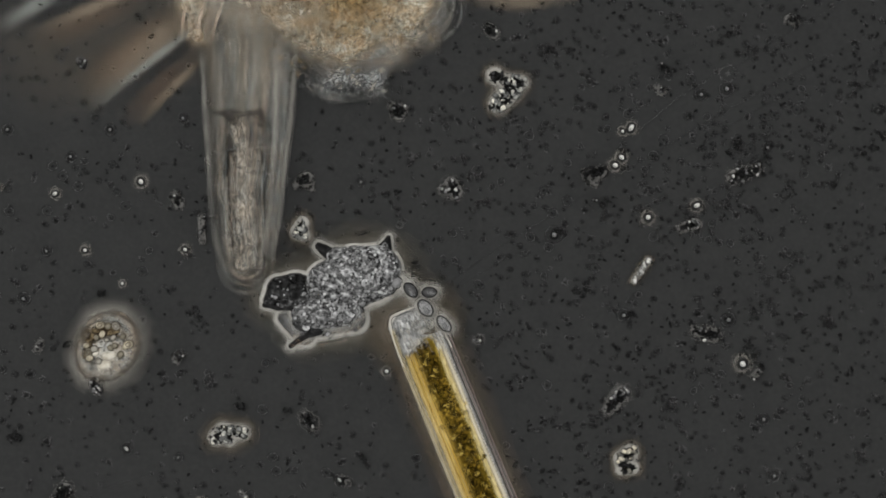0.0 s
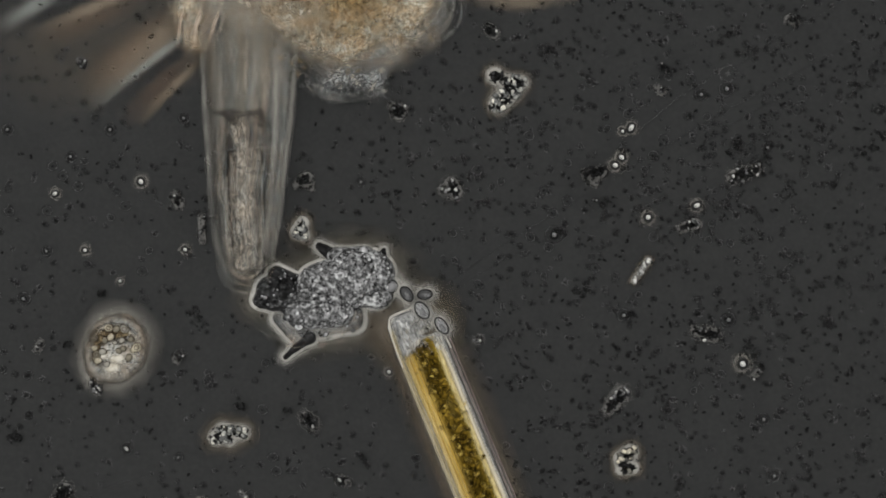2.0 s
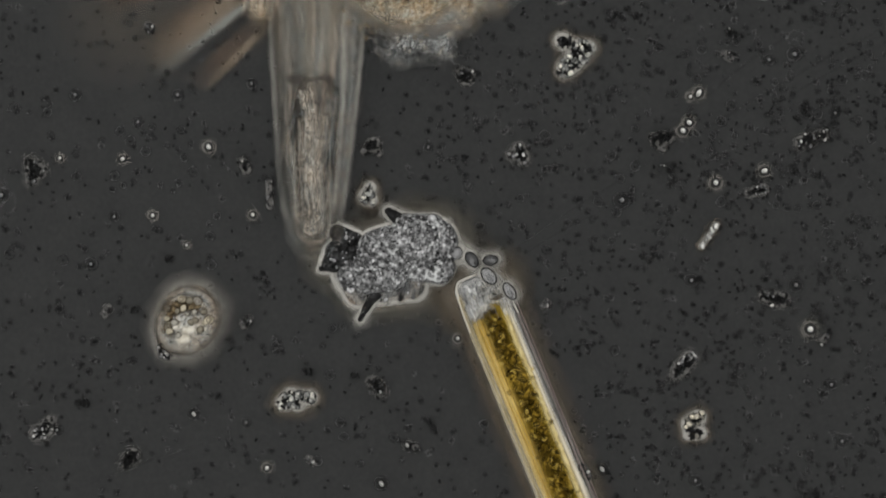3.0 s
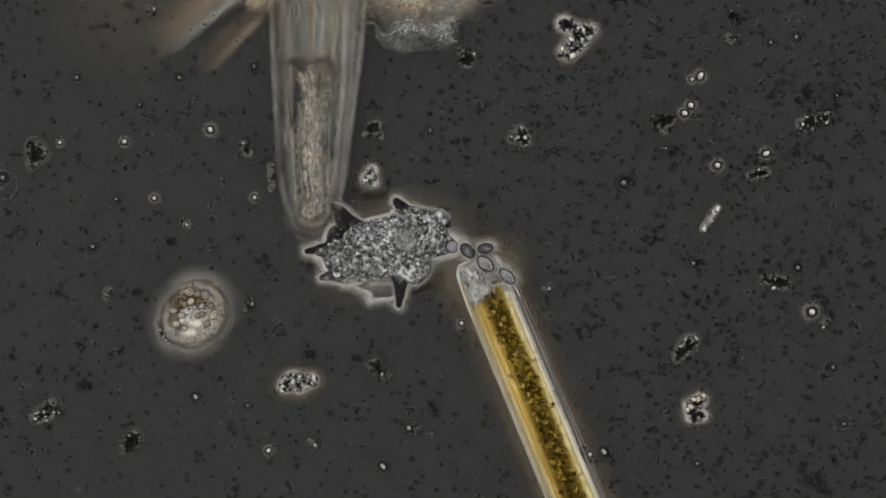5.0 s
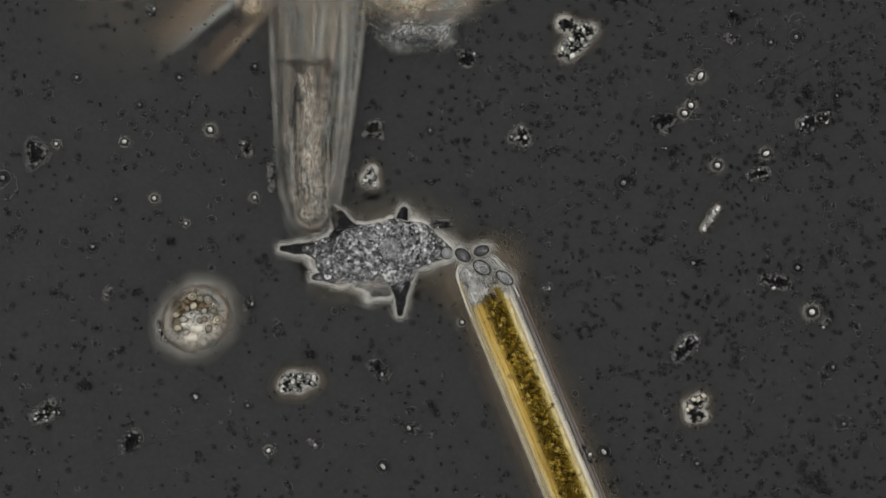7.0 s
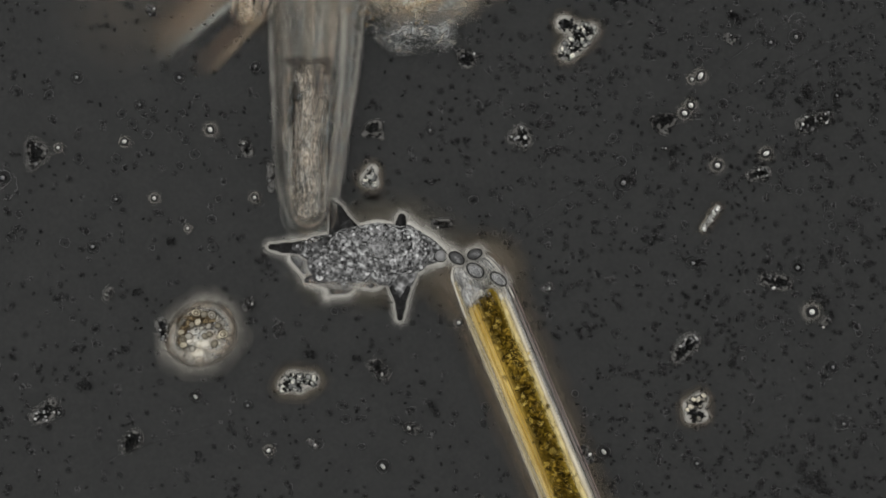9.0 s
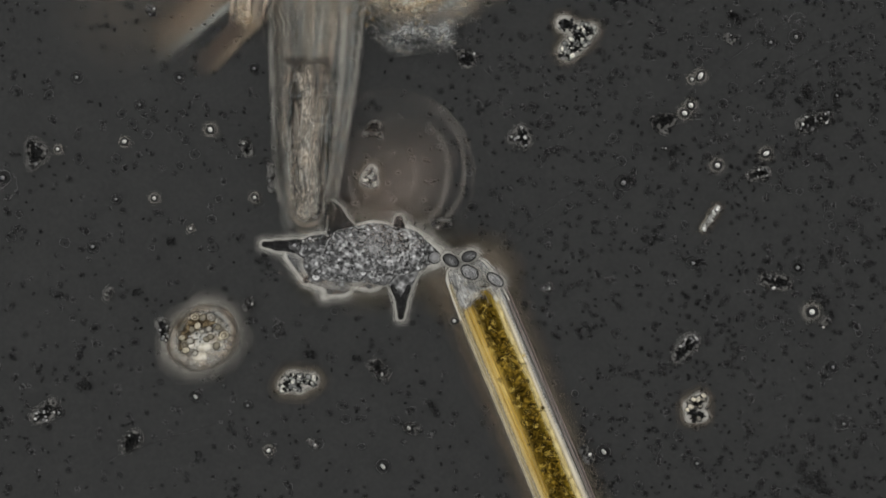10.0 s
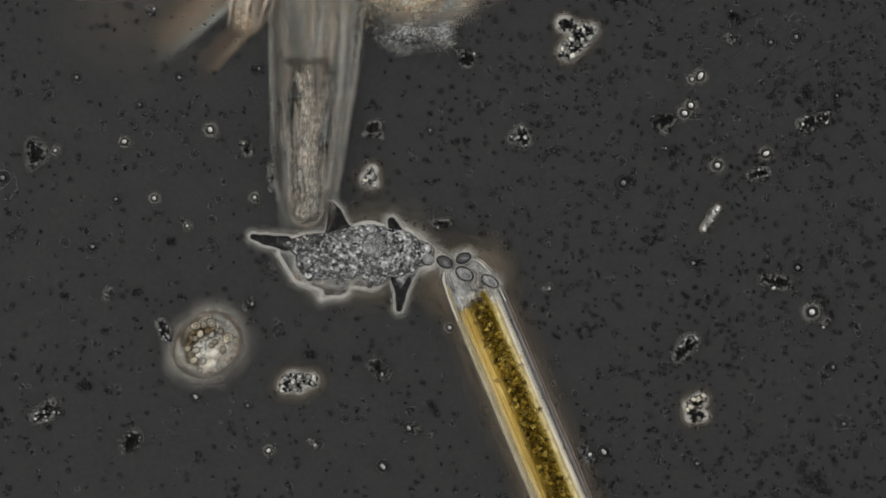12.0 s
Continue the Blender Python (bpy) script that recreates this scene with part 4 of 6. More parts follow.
# ---- the amoeba ----
def plasm(name, caps, high, material, parent, label, grains=0, seed=0, halo_wide=17, k=7.0, wob=1.6, bright=0.72, cell=2.6, rough=0.004, shoulder=16, base=0.0, big=3.9, film=None, wide_glow=True):
    ob = mound(name, caps, high, material, parent, label, k=k, wob=wob, seed=seed, shoulder=shoulder, rough=rough, cell=cell, base=base)
    # painted glow: a narrow bright fringe, then a wide grey one
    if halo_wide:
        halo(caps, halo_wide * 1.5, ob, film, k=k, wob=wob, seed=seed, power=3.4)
        if halo_wide > 14 and wide_glow:
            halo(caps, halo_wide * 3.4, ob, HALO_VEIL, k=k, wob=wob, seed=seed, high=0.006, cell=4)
    if grains:
        d = field(caps, k, wob, seed)
        tall = dome(high, shoulder)
        rng = np.random.default_rng(seed + 50)
        rims, cores, pits = [], [], []
        for x, y, q in inside_points(d, caps, grains, 5, seed):
            z = base + float(tall(np.array(q), 0, 0))
            r = rng.uniform(1.3, big) * (rng.uniform(1.7, 2.6) if rng.random() < 0.09 else 1)
            a, e = rng.uniform(0, 180), rng.uniform(0.75, 1.0)
            if rng.random() < bright:
                rims.append((x, y, z - 0.003, r + 1.1, r * e + 1.1, 0.006, a))
                cores.append((x, y, z + 0.001, r, r * e, 0.006, a))
                if r > 4:
                    cores.append((x + rng.uniform(-1, 1), y + rng.uniform(-1, 1), z + 0.006, r * 0.4, r * 0.34, 0.003, a))
                    pits.append((x + rng.uniform(-0.4, 0.4) * r, y + rng.uniform(-0.4, 0.4) * r, z + 0.006, r * 0.25, r * 0.2, 0.003, a))
            else:
                pits.append((x, y, z, r * 0.9, r * 0.6 * e, 0.005, a))
        if cores:
            tagged(part("granule_mass", lumps("granule_mass", cores, seed=seed), GRANULE, ob, "pale shining granules"), kind="stuff")
        tagged(part("granule_rim_mass", lumps("granule_rim_mass", rims + pits, crumple=0.1, seed=seed), GRAIN_RIM, ob, "dark granule rims and pits"), kind="stuff")
    return ob


def amoeba():
    root = thing("amoeba", 660, 445, "grey granular amoeba creeping with dark pointed pseudopods", "amoeba")
    g = {}
    g["rear"] = plasm("rear_plasm", [(-15, 0, 47, 15, -2, 42)], 0.085, ENDO, root, "granular grey rear plasm", 300, 1)
    g["front"] = plasm("front_plasm", [(-22, 2, 41, 25, -2, 49)], 0.08, ENDO, root, "granular grey front plasm", 310, 2)
    g["head"] = plasm("leading_lobe", [(0, -8, 21, 24, -8, 24), (-18, 17, 8, 4, 12, 18), (34, 6, 30, 48, 8, 34)], 0.05, HEAD, root, "dark clear leading lobe", 50, 3, bright=0.35, big=2.8, rough=0, wob=3.0)
    g["prow"] = plasm("prow_plasm", [(-34, 0, 9, 2, 0, 20), (2, 0, 20, 40, 2, 36)], 0.06, PROW, root, "dusky granular pointed prow", 90, 16, wide_glow=False)
    g["belly"] = plasm("belly_plasm", [(-32, 2, 30, 28, -4, 37)], 0.07, ENDO, root, "granular grey belly plasm", 200, 15, wide_glow=False)
    g["neck"] = plasm("neck", [(-64, -6, 40, -24, -3, 22), (-24, -3, 22, 0, 0, 11)], 0.05, ENDO, root, "narrow granular neck", 90, 4, halo_wide=24)
    part("vacuole", lumps("vacuole", [(0, 0, 0.055, 10, 10, 0.02, 0)], FINE), VACUOLE, g["neck"], "pale round vacuole")
    part("vacuole_rim", tube("vacuole_rim", loop(10.5, 10.5), 1.2, closed=True, z=0.056), LINE, g["neck"])
    g["skirt"] = plasm("hyaline_skirt", [(-38, 0, 22, 40, -6, 30)], 0.035, HYALINE, root, "pale hyaline skirt", 30, 5, rough=0, shoulder=26, film=HALO_MID, wide_glow=True)
    g["apron"] = plasm("side_apron", [(-22, -8, 16, 22, 6, 24)], 0.03, HYALINE, root, "thin pale side sheet", 0, 6, rough=0, shoulder=22, film=HALO_MID, halo_wide=14)
    rng = np.random.default_rng(5)
    for key, n, span in (("skirt", 16, 46), ("apron", 10, 30)):
        for q in range(n):
            x, y, l = rng.uniform(-span, span), rng.uniform(14, 32), rng.uniform(6, 15)
            pts = bent([(x, y), (x - 0.5 * l, y + 0.4 * l), (x - l, y + 0.5 * l)], 10, 1.2, q)
            ridge("fringe", pts, rng.uniform(5, 10), 0.006, (CONTOUR, FRINGE, CONTOUR_DARK)[q % 3], g[key], 0.04, "thin warm fringe of the sheet", taper=0.4)
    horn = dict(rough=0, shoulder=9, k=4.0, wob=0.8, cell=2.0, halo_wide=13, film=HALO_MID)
    # horns: origin at the tip, root along +x
    g["spike"] = plasm("pseudopod", [(6, 0, 6, 30, 1, 8.5), (30, 1, 8.5, 64, 0, 14)], 0.035, ECTO, root, "long dark pointed pseudopod", 0, 7, **horn)
    g["horn_left"] = plasm("pseudopod", [(6, 0, 6, 26, 1, 12), (26, 1, 12, 64, 6, 30)], 0.035, ECTO, root, "dark thorn-shaped pseudopod", 0, 8, **horn)
    g["horn_top"] = plasm("pseudopod", [(7, 0, 8, 20, 2, 8.5), (20, 2, 8.5, 46, 4, 18)], 0.035, ECTO, root, "short dark blunt pseudopod", 0, 9, **horn)
    g["horn_rear"] = plasm("pseudopod", [(6, 0, 5, 34, 0, 18)], 0.034, ECTO, root, "dark short pseudopod", 0, 10, **horn)
    g["tail"] = plasm("pseudopod", [(6, 0, 6.5, 30, 0, 7), (30, 0, 7, 60, 4, 14)], 0.034, ECTO, root, "finger-shaped dark pseudopod", 0, 11, **horn)
    g["thorn"] = plasm("pseudopod", [(6, 0, 7, 26, 1, 8.5), (26, 1, 8.5, 60, 0, 20)], 0.034, ECTO, root, "dark pointed thorn pseudopod", 0, 12, **horn)
    mound("web", [(26, 0, 6, 80, 0, 30)], 0.036, PROW, g["thorn"], "pale web at the pseudopod's root", k=5, shoulder=16, wob=1.5, seed=14)
    # glow painted round the web's edge
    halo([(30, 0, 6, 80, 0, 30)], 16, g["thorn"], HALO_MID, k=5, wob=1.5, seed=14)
    for key, caps in (("horn_top", [(34, 6, 10, 70, 20, 36), (44, -4, 10, 84, -22, 17)]), ("horn_rear", [(22, 2, 7, 74, -6, 40), (60, 16, 26, 90, 30, 34)])):
        plasm("root_plasm", caps, 0.06, ENDO, g[key], "granular plasm at the pseudopod's root", 50, 21, halo_wide=11, film=HALO_MID, base=0.004)
    g["web"] = mound("top_membrane", [(-44, 4, 10, 44, -2, 10)], 0.012, MEMBRANE, root, "thin clear membrane between pseudopods", k=4, shoulder=8, wob=1, seed=22)
    g["foot"] = plasm("pseudopod", [(6, 0, 6, 40, 0, 20)], 0.034, PROW, root, "small dusky foot", 0, 13, **horn)
    g["scallop"] = plasm("dark_scallop", [(0, 16, 15, 22, 34, 26)], 0.04, ECTO, root, "rounded dark leading bump", 14, 17, rough=0, halo_wide=12)
    g["flap"] = plasm("hyaline_flap", [(2, 0, 3, 30, -26, 20), (-20, -26, 5, 30, -26, 20)], 0.03, HYALINE, root, "pale pointed hyaline flap", 0, 18, rough=0, shoulder=18, halo_wide=14, film=HALO_MID)
    nucleus = new("nucleus")
    nucleus.parent = root
    part("karyoplasm", lumps("karyoplasm", [(0, 0, 0, 22, 20, 0.012, 0)], FINE), NUCLEUS, nucleus, "smooth round nucleus")
    part("nuclear_rim", tube("nuclear_rim", loop(23, 21, wob=0.03), 0.8, closed=True, z=0.006), LINE_SOFT, nucleus)
    g["nucleus"] = nucleus
    return root, g


# ---- the round cell ----
def round_cell():
    root = thing("round_cell", 344, 553, "round cream grey cell packed with shining vesicles", "cell")
    shell = new("shell")
    shell.parent, shell.empty_display_size = root, 0.02
    body = [(-12, 0, 53, 13, 0, 54), (-30, -4, 32, -16, 4, 40)]
    mound("envelope", body, 0.05, ENVELOPE, shell, "clear grey outer envelope", k=6, wob=2.2, seed=31, shoulder=22)
    # painted dim glow outside the envelope
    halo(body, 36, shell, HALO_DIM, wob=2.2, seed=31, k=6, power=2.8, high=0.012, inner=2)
    for n, (rx, ry, w, m) in enumerate(((61, 51, 14, WALL_SOFT), (65, 54, 8, WALL_BAND), (50, 41, 16, CONTOUR))):
        edge = loop(rx, ry, 0, wob=0.045, seed=4 + n, n=60)
        ridge("wall", edge + edge[:1], w, 0.01, m, shell, 0.079 + 0.002 * n, "thin brownish wall", taper=0)
    soft("plasm", [(-7, -3, 41, 11, 4, 41)], 0.075, CYST, root, "mottled cream plasm", wob=4, seed=32, wide=24, cell=3)
    soft("food_mass", [(-32, -20, 15, 12, -32, 16), (-32, -18, 13, -38, 16, 11), (-38, 16, 9, -26, 30, 7)], 0.015, FOOD, root, "brown food mass", k=6, wide=10, cell=3, base=0.072, wob=3, seed=33)
    ridge("plasm_edge", bent([(-44, 16), (-48, -8), (-36, -36), (-8, -48), (24, -42), (44, -22), (52, 4)], 40, 1.0, 3), 8, 0.008, WALL_BAND, root, 0.08, "dark edge of the plasm", taper=0.25)
    for x, y, w in ((-18, -28, 12), (4, 16, 16), (-26, 12, 12), (16, -28, 12), (-4, 32, 12), (28, 14, 10)):
        soft("cream_patch", [(x - w * 0.4, y, w, x + w * 0.4, y - 2, w * 0.9)], 0.006, CREAM_PATCH, root, "bright cream patch", k=5, wide=w * 0.9, cell=2.5, base=0.079, wob=2, seed=int(50 + x + w))
    rng = np.random.default_rng(34)
    rims, cores = [], []
    for x, y, r in ((-12, -38, 7), (2, -36, 6), (16, -36, 7), (-8, -22, 6), (-18, -16, 5), (12, -16, 5), (28, -18, 5), (38, -4, 8), (-32, 10, 7), (-22, 4, 6),
                    (-30, 20, 6), (24, 14, 6), (-14, 26, 5), (6, 2, 5), (-36, -2, 5), (14, -2, 5), (0, -12, 4), (30, 2, 4)):
        a = rng.uniform(0, 180)
        rims.append((x, y, 0.084, r * 1.3, r * 1.1, 0.012, a))
        cores.append((x, y, 0.0905, r * 1.1, r * 0.9, 0.0085, a))
    for n, c in enumerate(cores):
        v = part("vesicle", lumps("vesicle", [c]), VES[(2, 0, 1, 2, 0, 1, 0)[n % 7]], root, "shining cream vesicle")
        part("vesicle_rim", lumps("vesicle_rim", [rims[n]]), CYST_DARK, v)
        if rims[n][3] > 8.5:
            part("inner_ring", tube("inner_ring", loop(c[3] * 0.5, c[4] * 0.5, c[6], c[0], c[1], n=20), 0.8, closed=True, z=0.0985), CYST_DARK, v)
    for n in range(40):
        q = 6.283 * n / 40 + rng.uniform(-0.14, 0.14)
        if 2.2 < q < 3.4:
            continue
        f0, f1 = rng.uniform(36, 42), rng.uniform(50, 57)
        ridge("edge_streak", [(f * 1.06 * math.cos(q), f * math.sin(q)) for f in np.linspace(f0, f1, 6)], rng.uniform(5, 11), 0.005, (CELL_STREAK, WALL_SOFT)[n % 2], root, 0.079, taper=0.45)
    d = field([(-8, -4, 42, 12, 6, 42)], 6, 0, 1)
    fine = [(x, y, 0.078, rng.uniform(1.2, 2.6), rng.uniform(1.2, 2.2), 0.006, 0) for x, y, q in inside_points(d, [(-8, -4, 42, 12, 6, 42)], 90, 4, 8)]
    tagged(part("granule_mass", lumps("granule_mass", fine), GRANULE, root, "fine pale granules"), kind="stuff")
    return root, shell


# ---- debris, beads, bacteria ----
def debris(u, v, lobes, n, bright, label, seed, wide=12, big=5.0, fill=BRIGHT, split=None):
    """A flake of debris: lobes of plan capsules, n grains, a share of them bright."""
    root = thing("debris_flake", u, v, label, "debris", group="debris on the slide")
    rng = np.random.default_rng(seed)
    d = field(lobes, 4, 0, seed)
    dark, pale = [], []
    for x, y, q in inside_points(d, lobes, int(n * (1.35 if bright < 0.45 else 1.15)), -1.5 if bright < 0.3 else 0.5, seed):
        r = ((0.32 + 0.8 * rng.random() ** 2) if bright > 0.45 else (0.3 + 0.62 * rng.random() ** 2)) * big
        a = rng.uniform(0, 180)
        z = rng.uniform(0.006, 0.03)
        share = bright if split is None else (0.9 if split[0] * x + split[1] * y < split[2] else 0.06)
        if rng.random() < share:
            dark.append((x, y, z - 0.002, r * 1.12 + 0.7, r * 0.84 + 0.7, 0.01, a))
            pale.append((x, y, z + 0.007, r, r * 0.72, 0.009, a))
        else:
            dark.append((x, y, z, r, r * rng.uniform(0.5, 0.9), 0.012, a))
    tagged(part("crumb_mass", lumps("crumb_mass", dark, crumple=0.1, seed=seed), DARK, root, "black crumbs"), kind="stuff")
    if pale:
        tagged(part("crystal_mass", lumps("crystal_mass", pale, crumple=0.07, seed=seed), fill, root, "bright shining crumbs"), kind="stuff")
    # painted glow round the flake, brighter and warm for shining ones
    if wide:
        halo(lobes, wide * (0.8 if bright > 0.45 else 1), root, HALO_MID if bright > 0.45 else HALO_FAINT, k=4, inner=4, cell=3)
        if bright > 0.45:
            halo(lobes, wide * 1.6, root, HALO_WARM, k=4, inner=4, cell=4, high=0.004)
    return root


def bead(u, v, r, label, shade=None, ring=True, long=1.0, turn=0.0):
    root = thing("bead", u, v, label, "bead", group="clear beads")
    c = 0.38 if not shade else 0.28
    part("core", lumps("core", [(0, 0, 0.03, r * c * long, r * c, 0.012, turn)], FINE), shade or BEAD, root, "bright shining middle")
    part("rim", tube("rim", loop(r * (c * long + 0.2), r * (c + 0.2), turn, n=24), r * 0.26, closed=True, z=0.024, flat=0.5), RIM_DIM if shade else LINE, root, "dark rim")
    if ring:
        part("outer_ring", tube("outer_ring", loop(r * 1.15, r * 1.12, n=28), r * 0.15, closed=True, z=0.004, flat=0.3), RING, root, "faint outer ring")
    # dim painted glow round clear beads
    if not shade:
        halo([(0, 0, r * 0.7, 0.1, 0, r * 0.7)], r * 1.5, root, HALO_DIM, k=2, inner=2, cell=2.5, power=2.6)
    return root


# ---- swimmers ----
def ring_band(name, rx, ry, wide, material, parent, base, turn=0.0, cx=0.0, cy=0.0, wob=0.015, label="", gap=None):
    """A soft closed ring, or with gap=(from, to) in turns only an arc of it."""
    pts = loop(rx, ry, turn, cx, cy, n=72, wob=wob, seed=int(rx * 7 + ry))
    pts = pts + pts[:1] if not gap else [pts[q % 72] for q in range(int(72 * gap[0]), int(72 * gap[1]))]
    return ridge(name, pts, wide, 0.02, material, parent, base, label, taper=0.3 if gap else 0)


def green_swimmer():
    root = thing("green_swimmer", -500, 640, "yellow green oval ciliate with pale concentric rings", "ciliate", z=0.3)
    soft("plasm", [(-34, 0, 92, 34, 0, 92)], 0.07, GREEN, root, "yellow green streaked plasm", k=10, wide=86, cell=4, both=True, wob=3, seed=61)
    soft("nucleus", [(-8, -12, 46, 6, -10, 44)], 0.02, YELLOW, root, "yellow ring-shaped nucleus", wide=26, cell=4, base=0.065)
    ring_band("nucleus_ring", 38, 36, 22, YELLOW_LINE, root, 0.085, cx=-4, cy=-12, label="bright yellow ring")
    ring_band("nucleus_arc", 54, 48, 40, YELLOW_LINE, root, 0.08, cx=2, cy=-6, label="warm yellow arc beside the ring", gap=(0.92, 1.32))
    ring_band("nucleus_hollow", 15, 14, 32, GREEN_HOLLOW, root, 0.085, cx=-6, cy=-14, label="dull green middle")
    for n, (rx, ry, w, gap) in enumerate(((60, 48, 12, (0.3, 0.95)), (78, 62, 11, (0.05, 0.75)), (98, 80, 15, None), (112, 94, 12, None), (124, 106, 10, (0.1, 0.9)), (138, 122, 9, (0.35, 1.2)))):
        ring_band("pellicle_ring", rx, ry, w * 1.7, GREEN_RING, root, 0.0 if n > 2 else 0.07, turn=3 * n, wob=0.02, gap=gap)
    return root


def dim_swimmer(name, r, label, rings, material, high=0.06, z=0.4, squash=0.85, film=None):
    root = thing(name, -700, -500, label, "ciliate", z=z)
    soft("plasm", [(-r * (1 - squash), 0, r * squash, r * (1 - squash), 0, r * squash)], high, material, root, "faint brownish plasm", wide=r * 0.95, cell=8, both=True, wob=r * 0.03, seed=int(r))
    for f, w, gap in rings:
        ring_band("ring", r * f, r * f * 0.93, w * 1.2, film or MURK_RING, root, 0.02, 4 if name == "grey_swimmer" else 20, wob=0.03, label="faint blurred ring", gap=gap)
    return root


GREEN_HOLLOW = mat("dull_green_middle", [(0.3, (0.14, 0.14, 0.06)), (0.7, (0.26, 0.26, 0.12))], 14, fade=(0.0, 0.8), bump=0.0)
YELLOW_LINE = mat("bright_yellow_ring", [(0.3, (0.46, 0.4, 0.17)), (0.7, (0.66, 0.56, 0.27))], 7, fade=(0.0, 0.5), bump=0.0)

animal, limb, bundle = crustacean()
limb.location = ((540 - 700) * S, -(-15 + 60) * S, 0.0)
rod = alga_rod()
spores = [spore("spore", 827, 444, 15, 9.5, "grey oval spore beside the amoeba's neck"), spore("spore", 859, 440, 13.5, 8.5, "small dark grey oval spore"),
          spore("spore", 859, 467, 17, 11, "pale oval spore on the rod's glassy tip", fill=SPORE_CLEAR), spore("spore", 898, 489, 17, 9, "slender oval spore on the rod's side", fill=SPORE_CLEAR)]
amoeba_root, pieces = amoeba()
cell, shell = round_cell()

